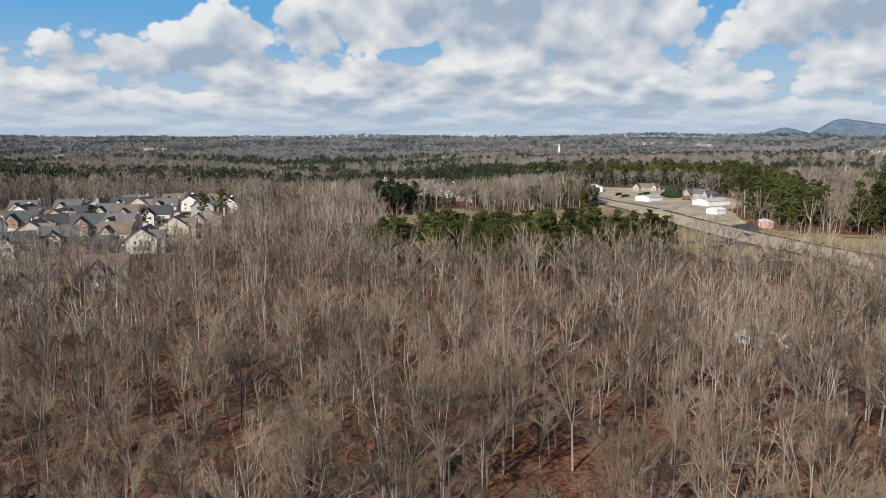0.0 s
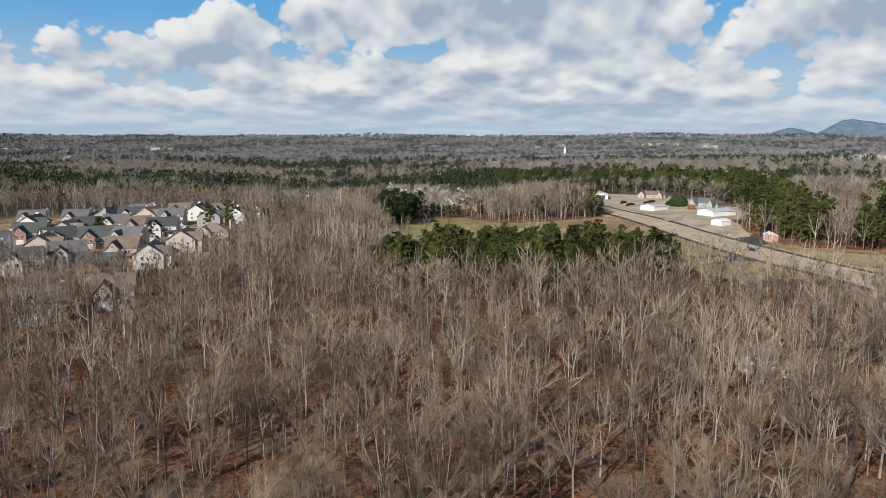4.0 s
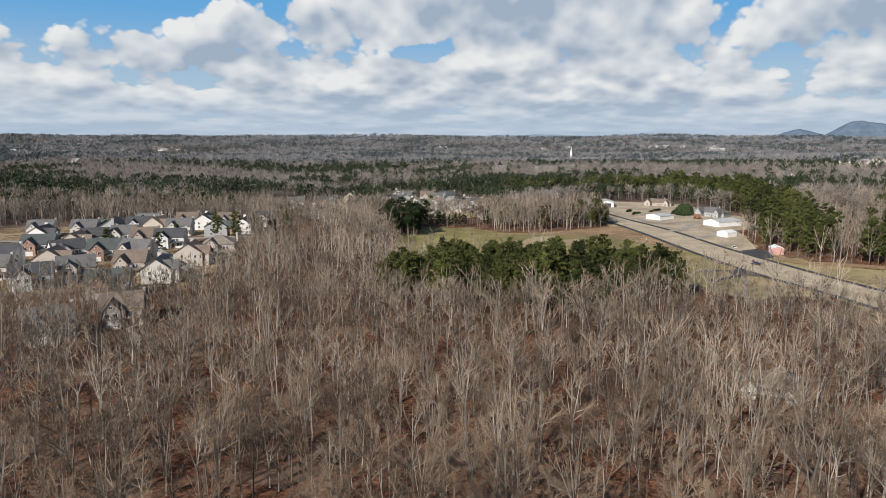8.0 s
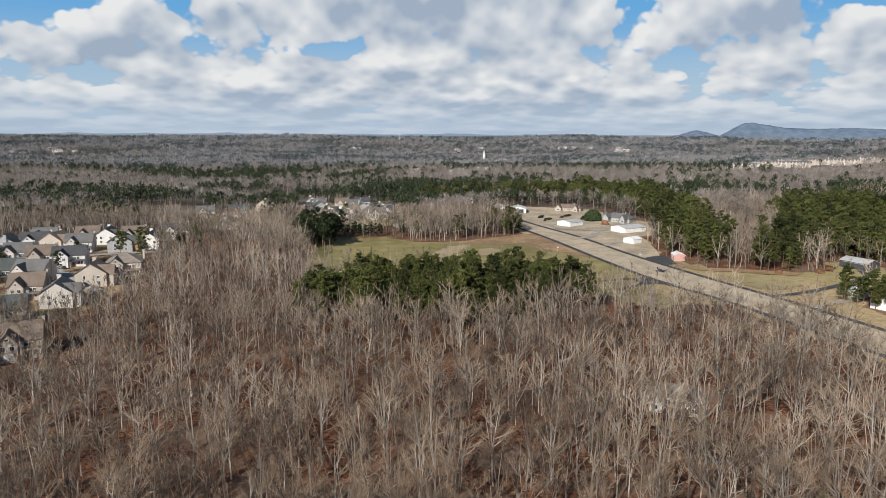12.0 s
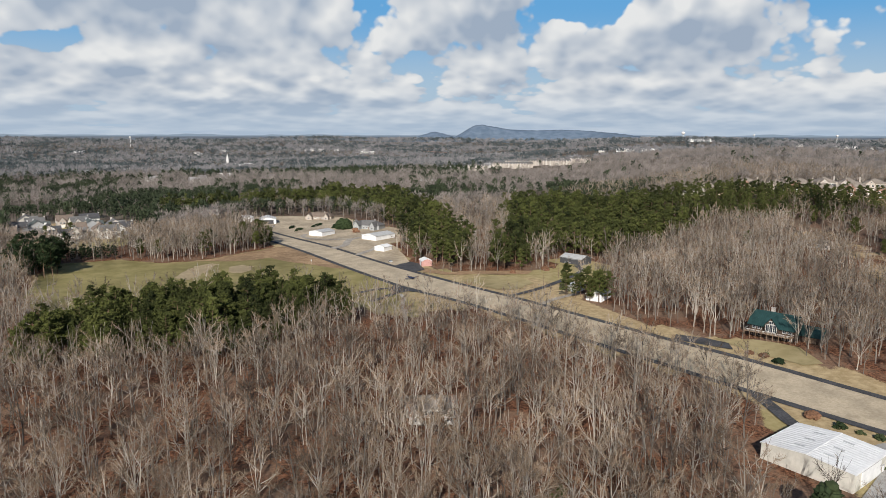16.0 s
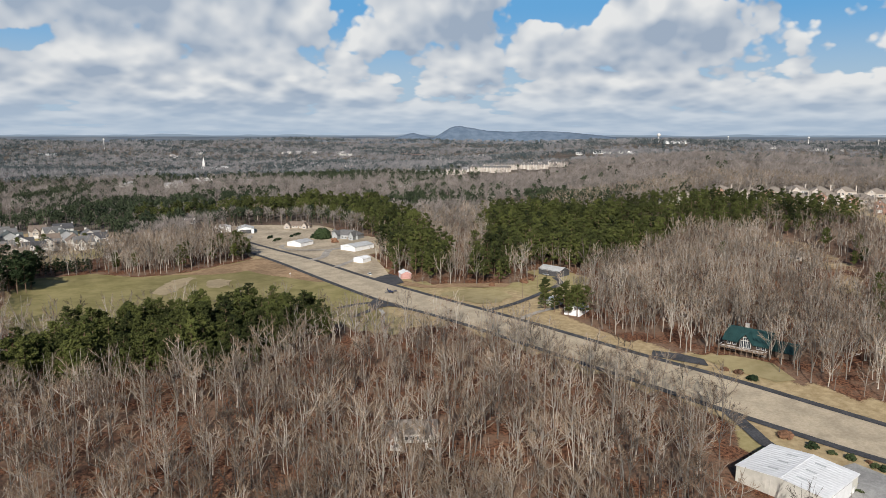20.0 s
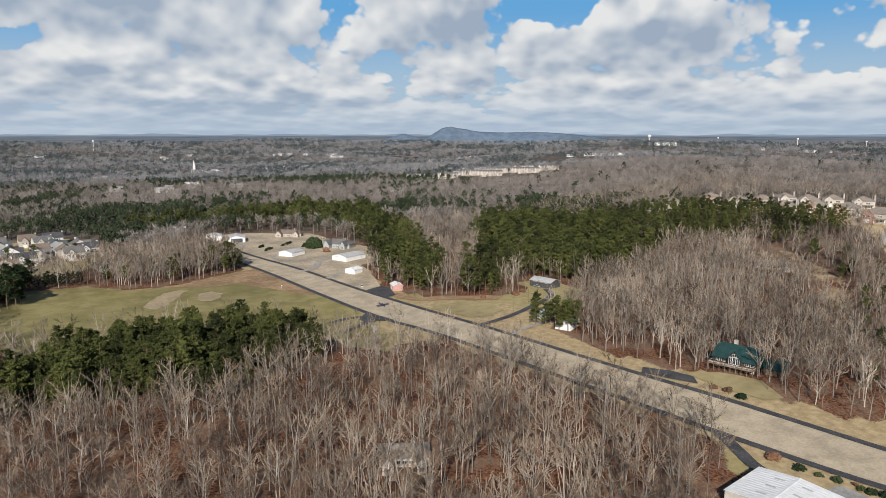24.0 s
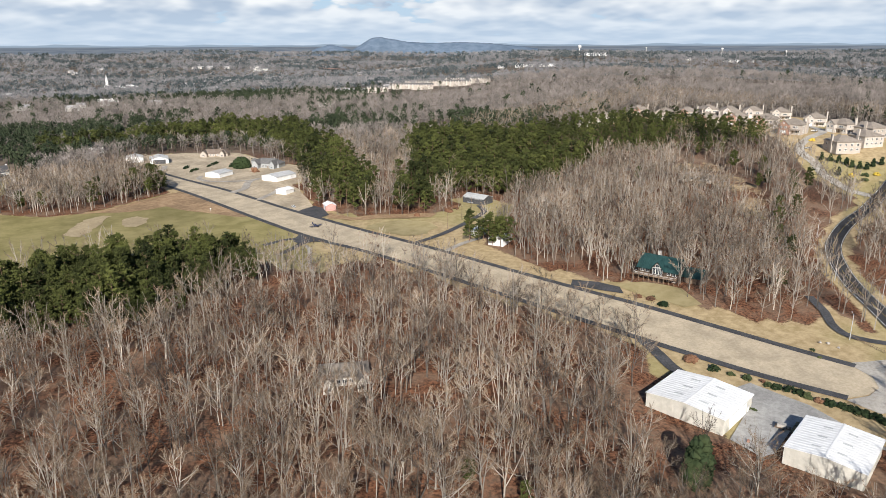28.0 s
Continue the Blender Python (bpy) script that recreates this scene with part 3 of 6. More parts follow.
ribbon("side_drive", [(304, 149), (299.6, 143.7), (293.4, 136.2), (284.8, 129), (280, 122), (279.8, 116), (284, 107), (292, 99)], 3.8, asphalt, 0.22, "asphalt drive from woods to the turnaround", "drive", 4)
ribbon("estate_road", [(486, 206), (484, 220), (504, 250), (522, 267), (541, 291), (572, 300), (607, 308), (634, 340), (636, 380), (618, 420), (590, 480)], 7.0, concrete, 0.22, "pale concrete street through the hillside estate", "road", 6)
ribbon("estate_road", [(-126, 470), (-180, 455), (-235, 452), (-330, 440)], 7.0, old_asphalt, 0.2, "grey street between suburban houses", "road", 6)
ribbon("estate_road", [(-130, 350), (-175, 408), (-215, 455), (-230, 500)], 7.0, old_asphalt, 0.23, "grey street between suburban houses", "road", 6)

sheet("lawn_patch", [(198, 372), (212, 378), (226, 374), (238, 360), (236, 344), (222, 338), (209, 343)], faded_grass, 0.14, 6, "faded green patch of lawn beside the drive", "lawn", ragged=2.0)
sheet("leaf_fringe", [(196, 425), (202, 410), (208, 401), (222, 399), (238, 384), (252, 372), (247, 367), (232, 376), (218, 388), (204, 392), (192, 410)], sedge, 0.16, 5, "rusty leaf-strewn fringe below the pines", "ground", ragged=2.0)
ribbon("shed_drive", [(212, 302), (226, 307.5), (240, 310)], 3.6, gravel, 0.2, "pale gravel drive to the white sheds", "drive", 4)
for k in range(9):
    a = 0.5 + 0.06 * k
    x, y = 424 + 6.0 * k, 193.0 + 1.35 * k
    ribbon("road_hatching", [(x - 0.8, y - 1.5), (x + 0.7, y + 0.7)], 0.3, white_paint, 0.29, "white hatched bar painted on the road", "road marking", 2)

# ---------------------------------------------------------------- trees
GOLD = (1 + 5 ** 0.5) / 2
BALL = [tuple(c / math.hypot(1, GOLD) for c in p) for p in ((-1, GOLD, 0), (1, GOLD, 0), (-1, -GOLD, 0), (1, -GOLD, 0), (0, -1, GOLD), (0, 1, GOLD), (0, -1, -GOLD), (0, 1, -GOLD),
                                                            (GOLD, 0, -1), (GOLD, 0, 1), (-GOLD, 0, -1), (-GOLD, 0, 1))]
BALL_FACES = ((0, 11, 5), (0, 5, 1), (0, 1, 7), (0, 7, 10), (0, 10, 11), (1, 5, 9), (5, 11, 4), (11, 10, 2), (10, 7, 6), (7, 1, 8), (3, 9, 4), (3, 4, 2), (3, 2, 6), (3, 6, 8), (3, 8, 9),
              (4, 9, 5), (2, 4, 11), (6, 2, 10), (8, 6, 7), (9, 8, 1))


class Sprig:
    """Gathers tapered limbs as triangles."""

    def __init__(self):
        self.v, self.t, self.n = [], [], 0
        self.slips = []

    def blades(self, base, tip, width, rng):
        """Many slender twigs or needle sprays at once, each a tapered sliver from base to tip."""
        way = tip - base
        side = np.cross(way, rng.normal(0, 1, base.shape))
        side *= width / 2 / (np.linalg.norm(side, axis=1, keepdims=True) + 1e-9)
        self.slips.append(np.stack([base - side, base + side, tip], 1).reshape(-1, 3))

    def limb(self, pts, radii, sides):
        pts = [np.asarray(p, float) for p in pts]
        way = pts[-1] - pts[0]
        way /= np.linalg.norm(way) + 1e-9
        a = np.cross(way, (0.31, 0.95, 0.1) if abs(way[1]) < 0.9 else (1, 0, 0))
        a /= np.linalg.norm(a)
        b = np.cross(way, a)
        rings = []
        for p, r in zip(pts, radii):
            if r <= 0:
                self.v.append(p)
                rings.append([self.n])
                self.n += 1
                continue
            ring = []
            for k in range(sides):
                c = k * math.tau / sides
                self.v.append(p + r * (math.cos(c) * a + math.sin(c) * b))
                ring.append(self.n)
                self.n += 1
            rings.append(ring)
        for lo, hi in zip(rings, rings[1:]):
            for k in range(sides):
                l = (k + 1) % sides
                if len(hi) == 1:
                    self.t.append((lo[k], lo[l], hi[0]))
                else:
                    self.t += [(lo[k], lo[l], hi[l]), (lo[k], hi[l], hi[k])]

    def tuft(self, p, size, count, rng, flat=0.6):
        """A clump of needles: small blades round a point."""
        p = np.asarray(p, float)
        for _ in range(count):
            q = p + rng.normal(0, size * 0.45, 3) * (1, 1, flat)
            d = rng.normal(0, 1, 3)
            d[2] = abs(d[2]) * 0.6
            d /= np.linalg.norm(d)
            e = np.cross(d, rng.normal(0, 1, 3))
            e /= np.linalg.norm(e) + 1e-9
            s = size * rng.uniform(0.5, 0.95)
            self.v += [q - e * s * 0.4, q + e * s * 0.4, q + d * s]
            self.t.append((self.n, self.n + 1, self.n + 2))
            self.n += 3

    def clump(self, p, r, rng, flat=0.75):
        """An uneven lump of foliage."""
        turn = rng.normal(0, 1, 3)
        turn /= np.linalg.norm(turn)
        q = Matrix.Rotation(rng.uniform(0, 6.28), 3, Vector(turn))
        for c in BALL:
            w = np.array(q @ Vector(c)) * r * rng.uniform(0.68, 1.22)
            self.v.append(np.asarray(p) + w * (1, 1, flat))
        self.t += [tuple(i + self.n for i in f) for f in BALL_FACES]
        self.n += len(BALL)

    def arrays(self):
        v = np.concatenate([np.array(self.v, np.float32).reshape(-1, 3), *self.slips])
        t = np.concatenate([np.array(self.t, np.int32).reshape(-1, 3), np.arange(self.n, len(v), dtype=np.int32).reshape(-1, 3)])
        return v.astype(np.float32), t


def heading(az, up):
    return np.array([math.cos(az) * math.cos(up), math.sin(az) * math.cos(up), math.sin(up)])


def unit(v):
    return v / (np.linalg.norm(v, axis=-1, keepdims=True) + 1e-9)


def bowed(a, b, sag):
    """A way from a to b that hangs below the straight line, so that it turns upward."""
    c = (a + b) / 2 - np.array((0, 0, sag * np.linalg.norm(b - a)))
    return lambda s: a * (1 - s) ** 2 + c * 2 * s * (1 - s) + b * s ** 2


def bare_tree(seed, tall, leaders, mains, subs, twigs, sides, thick, bulk=1.0):
    """A leafless forest tree: clear trunk that forks into leaders, upswept limbs and a domed haze of twigs. Returns trunk and crown arrays."""
    rng = np.random.default_rng(seed)
    trunk, crown = Sprig(), Sprig()
    lean, bend = rng.normal(0, 0.03, 2), rng.normal(0, 0.22, 2)
    fork, wide, mid = tall * rng.uniform(0.22, 0.44), tall * rng.uniform(0.22, 0.32), tall * rng.uniform(0.58, 0.66)
    half = tall - mid
    r0 = tall * rng.uniform(0.0080, 0.0115) * bulk

    def stem(h):
        return np.array([lean[0] * h + bend[0] * math.sin(h / tall * 4), lean[1] * h + bend[1] * math.sin(h / tall * 3.3), h])

    trunk.limb([stem(0), stem(0.12 * fork), stem(0.55 * fork), stem(fork)], [r0 * 1.35, r0, r0 * 0.92, r0 * 0.8], max(sides, 3))
    spin = rng.uniform(0, math.tau)
    ways = []
    for k in range(leaders):
        az = spin + k * math.tau / leaders + rng.normal(0, 0.4)
        out = wide * (rng.uniform(0.35, 0.85) if k else rng.uniform(0.1, 0.4))
        top = stem(tall * (rng.uniform(0.88, 0.97) - 0.3 * out / tall))
        way = bowed(stem(fork * (rng.uniform(0.7, 1.0) if k else 1.0)), top + np.array((out * math.cos(az), out * math.sin(az), 0)), 0.02 if k == 0 else 0.09)
        r = r0 * (0.8 if k == 0 else rng.uniform(0.48, 0.68))
        trunk.limb([way(0.0), way(0.35), way(0.7), way(1.0)], [r, r * 0.72, r * 0.4, 0.02 * thick], max(3, sides - 1))
        ways.append((way, az))
    centre = stem(mid)
    for k in range(mains):
        way, az = ways[k % leaders]
        s = rng.uniform(0.04, 0.82)
        p = way(s)
        az = spin + k * 2.4 + rng.normal(0, 0.35) if k % leaders == 0 else az + rng.normal(0, 0.9)
        phi = math.pi * (0.60 - 0.52 * s * rng.uniform(0.8, 1.15))
        goal = centre + np.array((wide * math.sin(phi) * math.cos(az), wide * math.sin(phi) * math.sin(az), half * math.cos(phi))) * rng.uniform(0.78, 1.02)
        goal[2] = max(goal[2], p[2] + 0.35 * math.hypot(goal[0] - p[0], goal[1] - p[1]))
        limb = bowed(p, goal, 0.10)
        r = max(r0 * (0.52 - 0.32 * s) * rng.uniform(0.6, 1.05), 0.03 * thick)
        trunk.limb([p, limb(0.5), goal], [r, r * 0.6, 0.012 * thick], 3)
        away = unit(goal - centre)
        for j in range(subs):
            g = 0.22 + 0.78 * (j + rng.uniform(0, 1)) / subs
            q = limb(g)
            way2 = unit(unit(limb(min(g + 0.1, 1.05)) - q) * 0.8 + away * 0.3 + np.array((0, 0, 0.22)) + rng.normal(0, 0.42, 3))
            long = tall * rng.uniform(0.075, 0.14) * (1.15 - 0.5 * g)
            trunk.limb([q, q + way2 * long], [max(r * 0.42, 0.026 * thick), 0], 3)
            base = q + way2 * long * rng.uniform(0.12, 1.0, (twigs, 1))
            turn = unit(way2 * 0.75 + np.array((0, 0, 0.32)) + rng.normal(0, 0.5, (twigs, 3)))
            crown.blades(base, base + turn * long * rng.uniform(0.35, 0.85, (twigs, 1)), 0.044 * thick, rng)
    return trunk.arrays(), crown.arrays()


def pine_tree(seed, tall, tufts, blades, size, sides=5):
    """A pine: straight trunk, irregular crown of needle sprays on level boughs."""
    rng = np.random.default_rng(seed)
    trunk, crown = Sprig(), Sprig()
    lean = rng.normal(0, 0.012, 2)
    r0 = tall * 0.011
    trunk.limb([(lean[0] * h, lean[1] * h, h) for h in np.linspace(0, tall * 0.9, 5)], [r0 * 1.1, r0 * 0.85, r0 * 0.65, r0 * 0.4, 0.03], sides)
    low = rng.uniform(0.18, 0.38)
    wide = tall * rng.uniform(0.16, 0.215)
    boughs = max(6, tufts // 4)

    def spray(q, r):
        base = q + rng.normal(0, r * 0.34, (blades, 3)) * (1, 1, 0.6)
        turn = unit(rng.normal(0, 1, (blades, 3)) * (1, 1, 0.55) + (0, 0, 0.45))
        crown.blades(base, base + turn * r * rng.uniform(0.6, 1.1, (blades, 1)), r * 0.62, rng)

    for k in range(boughs):
        f = (k + rng.uniform(0, 0.9)) / boughs
        h = tall * (low + (0.95 - low) * f)
        reach = wide * math.sin(math.pi * (0.26 + 0.66 * f)) ** 0.8 * 1.12 * rng.uniform(0.55, 1.2)
        az = k * 2.4 + rng.normal(0, 0.4)
        base = np.array([lean[0] * h, lean[1] * h, h])
        tip = base + heading(az, rng.uniform(-0.05, 0.45)) * reach
        trunk.limb([base, tip], [r0 * 0.25, 0], 3)
        if k % 3 == 0:
            crown.clump(base + (tip - base) * 0.38, size * rng.uniform(0.7, 1.0), rng, 0.6)
        for j in range(max(1, tufts // boughs)):
            spray(base + (tip - base) * rng.uniform(0.3, 1.0) + rng.normal(0, 0.25, 3) * (1, 1, 1.6), size * rng.uniform(0.75, 1.2))
    for j in range(3):
        spray(np.array((lean[0] * tall, lean[1] * tall, tall * (0.90 + 0.03 * j))), size * (0.9 - 0.15 * j))
    return trunk.arrays(), crown.arrays()


def forest(name, templates, spots, sizes, mat_pair, label, seed, kind="stuff", category="trees"):
    """Many trees in one mesh; templates are (trunk, crown) arrays."""
    rng = np.random.default_rng(seed)
    vs, ts, tint, which, k = [], [], [], [], 0
    pick = rng.integers(0, len(templates), len(spots))
    zs = surface(spots[:, 0], spots[:, 1])
    for (x, y), z, s, p in zip(spots, zs, sizes, pick):
        a, w = rng.uniform(0, 6.283), rng.uniform(0, 1)
        c, d = math.cos(a) * s, math.sin(a) * s
        turn = np.array([[c, d, 0], [-d, c, 0], [0, 0, s]], np.float32)
        for slot, (pv, pt) in enumerate(templates[p]):
            if not len(pv):
                continue
            vs.append(pv @ turn + np.array((x, y, z - 0.15), np.float32))
            ts.append(pt + k)
            tint.append(np.full(len(pv), w, np.float32))
            which.append(np.full(len(pt), slot, np.int32))
            k += len(pv)
    me = mesh_of(name, np.concatenate(vs), np.concatenate(ts), mat_pair, np.concatenate(tint))
    me.polygons.foreach_set("material_index", np.concatenate(which))
    return tagged(new(name, me), label, category, kind=kind)


def scatter(x0, x1, y0, y1, step, seed, jitter=0.48):
    rng = np.random.default_rng(seed)
    gx, gy = np.meshgrid(np.arange(x0, x1, step), np.arange(y0, y1, step))
    gx = gx + rng.uniform(-jitter, jitter, gx.shape) * step
    gy = gy + rng.uniform(-jitter, jitter, gy.shape) * step
    return np.stack([gx.ravel(), gy.ravel()], 1)


def polar(r0, r1, seed, near, grow):
    """Spots in view rings that thin out with distance."""
    rng = np.random.default_rng(seed)
    out, r = [], r0
    while r < r1:
        step = near + grow * (r - r0)
        count = int(math.radians(122) * r / step)
        az = np.radians(-43 + 122 * (np.arange(count) + rng.uniform(-0.5, 0.5, count)) / count)
        rr = r + rng.uniform(-0.5, 0.5, count) * step
        out.append(np.stack([rr * np.sin(az), rr * np.cos(az)], 1))
        r += step
    return np.concatenate(out)


def in_any(polys, p, fray=0.0):
    """Which spots lie in one of the polygons, whose edges may be frayed."""
    hit = np.zeros(len(p), bool)
    x, y = p[:, 0], p[:, 1]
    if fray:
        x, y = x + fray * (wave(p, 9, 21) - 0.5) * 2, y + fray * (wave(p, 9, 22) - 0.5) * 2
    for poly in polys:
        hit |= inside(poly, x, y)
    return hit


def wave(p, k, seed):
    """A smooth field between 0 and 1."""
    a, b = math.sin(seed * 12.9) * 9, math.cos(seed * 4.7) * 9
    x, y = p[:, 0] / k, p[:, 1] / k
    f = np.sin(x * 1.1 + a + 1.3 * np.sin(y * 0.7 + b)) + np.sin(y * 1.3 + b + 1.1 * np.sin(x * 0.9 - a)) + 0.6 * np.sin(2.3 * x - 1.9 * y + a * b)
    return 0.5 + f / 5.2


# buildings that stand among trees keep clear ground round them: x, y, radius
CLEAR = [(99, 203, 7), (149, 94, 9), (139, 87, 8), (160, 112, 11), (170, 92, 12), (187, 122, 20), (193, 82, 20), (172, 110, 14), (180, 104, 14), (176, 76, 14), (182, 68, 13), (168, 122, 12), (245, 317, 9), (244, 296, 9), (270, 204, 10), (283, 191, 6), (245, 308, 12), (290, 383, 13), (203, 432, 8), (427, 300, 12)]


def kept(p):
    """Leaves out spots on roads, clearings and round buildings."""
    ok = ~in_any(OPEN + [RUIN_LAWN], p)
    ok &= near_line(ROAD, p[:, 0], p[:, 1]) > 7.5
    ok &= near_line([(366, 162), (402, 199), (437, 223), (488, 263)], p[:, 0], p[:, 1]) > 8
    for x, y, r in CLEAR:
        ok &= np.hypot(p[:, 0] - x, p[:, 1] - y) > r
    return p[ok]


def bearing(p):
    return np.degrees(np.arctan2(p[:, 0], p[:, 1]))


def far_off(p):
    return np.hypot(p[:, 0], p[:, 1])


def homes():
    """Small far houses, in loose groups among the woods."""
    g = np.random.default_rng(77)
    out = []
    for _ in range(26):
        r, a = g.uniform(1150, 3200), math.radians(g.uniform(-36, 62))
        for _ in range(g.integers(3, 9)):
            x, y = r * math.sin(a) + g.normal(0, 70), r * math.cos(a) + g.normal(0, 45)
            if math.hypot(x, y) > 820 and math.hypot(x - 950, y - 760) > 430:
                out.append((x, y))
    return out


FAR_HOMES = homes()
# townhouse rows below the bare knoll
TERRACES = [(r * math.sin(radians(a)), r * math.cos(radians(a))) for r, a in
            ((1450, 29.4), (1490, 31.4), (1445, 33.0), (1510, 34.4), (1465, 36.0), (1520, 37.6), (1570, 32.4), (1590, 35.6))]


def far_village():
    g = np.random.default_rng(78)
    walls, roofs = Shape(), Shape()
    for x, y in FAR_HOMES:
        w, d, h, a, z = g.uniform(12, 26), g.uniform(9, 14), g.uniform(4, 7), g.uniform(-0.5, 0.5), foot(x, y)
        c, s = math.cos(a), math.sin(a)
        for shape, part_of in ((walls, Shape().box(0, 0, -2, w, d, h + 2).wedge(-w / 2, w / 2, -d / 2, d / 2, h, h + 3.6, "x")), (roofs, gable_roof(-w / 2, w / 2, -d / 2, d / 2, h, h + 3.6, "x", 0.6, 0.3))):
            shape.add([(x + c * px - s * py, y + s * px + c * py, z + pz) for px, py, pz in part_of.v], part_of.f)
    ob = thing("far_village", "scattered pale houses with grey roofs among far woods", "houses", kind="stuff")
    part("wall", walls, far_wall, ob)
    part("roof", roofs, far_roof, ob)


def plant_trees():
    rng = np.random.default_rng(11)
    # --- the bare woods in front
    near = kept(scatter(-190, 300, 20, 330, 6.9, 3))
    near = near[(bearing(near) > -44) & (bearing(near) < 80) & (far_off(near) > 40) & ~in_any([GROVE, BIG_PINES, BAND], near, 9)]
    near = near[wave(near, 13, 31) < 0.80]
    dist = far_off(near)
    close = near[dist < 172]
    order = np.argsort(np.random.default_rng(5).uniform(0, 1, len(close)) * 40 + far_off(close))
    single, rest = close[order[:290]], close[order[290:]]
    kinds = [bare_tree(100 + k, t, n, m, 8, 22, 5, 0.95) for k, (t, n, m) in enumerate(
        ((24, 3, 12), (22, 2, 11), (25, 4, 12), (20, 3, 11), (23, 3, 12), (18, 2, 10), (25, 3, 12), (15, 3, 9)))]
    made = []
    for k, (t, c) in enumerate(kinds):
        ob = thing("bare_tree", "leafless grey-barked hardwood tree with ascending limbs and fine twigs", "tree", "bare woodland trees")
        tm, cm = mesh_of("trunk", *t, (bark,), np.zeros(len(t[0])), True), mesh_of("crown", *c, (twig,), np.zeros(len(c[0])))
        part("trunk", tm, bark, ob)
        part("crown", cm, twig, ob, "leafless brown twigs")
        made.append(ob)
    for k, (x, y) in enumerate(single):
        s = float(rng.uniform(0.68, 1.02))
        m = pose(x, y, foot(x, y) - 0.2, 0, 0, float(rng.uniform(0, 360))) @ Matrix.Diagonal((s, s, s, 1))
        if k < len(made):
            made[k].matrix_basis = m
        else:
            copy_thing(made[k % len(made)], pose(*m.translation, 0, 0, float(rng.uniform(0, 360)))).scale = (s, s, s)
    mid_kinds = [bare_tree(200 + k, t, 3, 10, 7, 13, 3, 1.4, 1.05) for k, t in enumerate((24, 22, 26, 19, 23, 16, 21, 25))]
    forest("bare_woodland", mid_kinds, rest, rng.uniform(0.68, 1.1, len(rest)), (bark, twig), "dense leafless hardwood woodland on reddish leaf litter", 21)
    far_kinds = [bare_tree(300 + k, t, 3, 8, 5, 9, 3, 2.5, 1.05) for k, t in enumerate((23, 21, 25, 18, 22, 24))]
    back = near[dist >= 172]
    more = kept(scatter(-420, 760, 150, 640, 7.4, 8))
    more = more[(bearing(more) > -42) & (bearing(more) < 77) & ~in_any([GROVE, BIG_PINES, BAND], more, 9) & (far_off(more) > 172)]
    more = more[~((more[:, 0] > -190) & (more[:, 0] < 300) & (more[:, 1] < 330))]
    thick = kept(scatter(250, 450, 140, 380, 9.5, 18))
    thick = thick[inside([(262, 222), (296, 160), (372, 205), (420, 262), (410, 330), (380, 372), (322, 366), (285, 330)], thick[:, 0], thick[:, 1])]
    more = np.concatenate([more, thick])
    belt = scatter(10, 130, 512, 645, 5.6, 15)
    belt = belt[inside([(14, 549), (40, 521), (62, 519), (92, 531), (122, 549), (130, 600), (118, 640), (60, 640), (24, 600)], belt[:, 0], belt[:, 1])]
    back = np.concatenate([back, more[~inside([(10, 545), (40, 515), (62, 513), (92, 525), (126, 545), (134, 600), (118, 644), (60, 644), (20, 600)], more[:, 0], more[:, 1])], belt])
    dark = wave(back, 38, 3) * 0.7 + rng.uniform(0, 0.35, len(back))
    reds = (np.hypot(back[:, 0] + 82, back[:, 1] - 420) < 26) | (rng.uniform(0, 1, len(back)) < 0.015)
    tall = rng.uniform(0.7, 1.08, len(back)) * np.where(inside([(90, 225), (168, 250), (172, 302), (130, 302), (98, 292)], back[:, 0], back[:, 1]), 0.8, 1.0)
    tall *= np.where(inside([(-230, 215), (-95, 215), (-100, 320), (-126, 400), (-230, 330)], back[:, 0], back[:, 1]), 0.86, 1.0)
    level = far_off(back) < 310
    forest("bare_woodland", far_kinds, back[~reds & level], tall[~reds & level], (bark, twig), "leafless hardwood woodland round the runway", 22)
    thin_kinds = [bare_tree(320 + k, t, 3, 6, 4, 7, 3, 3.9, 1.1) for k, t in enumerate((23, 21, 25, 18, 22, 24))]
    forest("bare_woodland", thin_kinds, back[~reds & ~level], tall[~reds & ~level], (bark, twig), "leafless hardwood woodland beyond the runway", 28)
    forest("russet_woodland", far_kinds, back[reds], rng.uniform(0.7, 0.9, reds.sum()), (bark, russet), "oaks with clinging russet winter leaves", 23)

    # --- pines
    pines = [pine_tree(400 + k, t, 110, 11, 1.05) for k, t in enumerate((20, 22, 18, 21, 16, 19))]
    made = []
    for t, c in pines:
        ob = thing("pine_tree", "green pine with an irregular crown above a bare trunk", "tree", "pines between field and woods")
        part("trunk", mesh_of("trunk", *t, (pine_bark,), np.zeros(len(t[0])), True), pine_bark, ob)
        part("crown", mesh_of("crown", *c, (needle,), np.zeros(len(c[0]))), needle, ob)
        made.append(ob)
    spots = scatter(-42, 118, 270, 382, 6.3, 31)
    spots = spots[inside(GROVE, spots[:, 0], spots[:, 1])]
    for k, (x, y) in enumerate(spots):
        s = float(rng.uniform(0.62, 1.15)) * (0.9 if y > 352 else 1.0)
        at = pose(x, y, foot(x, y) - 0.2, 0, 0, float(rng.uniform(0, 360)))
        if k < len(made):
            made[k].matrix_basis = at @ Matrix.Diagonal((s, s, s, 1))
        else:
            copy_thing(made[k % len(made)], at).scale = (s, s, s)
    mid_pines = [pine_tree(430 + k, t, 52, 7, 1.5, 3) for k, t in enumerate((21, 23, 19, 22, 20))]
    spots = np.concatenate([scatter(60, 350, 360, 880, 7.2, 32), scatter(350, 600, 320, 660, 7.2, 33)])
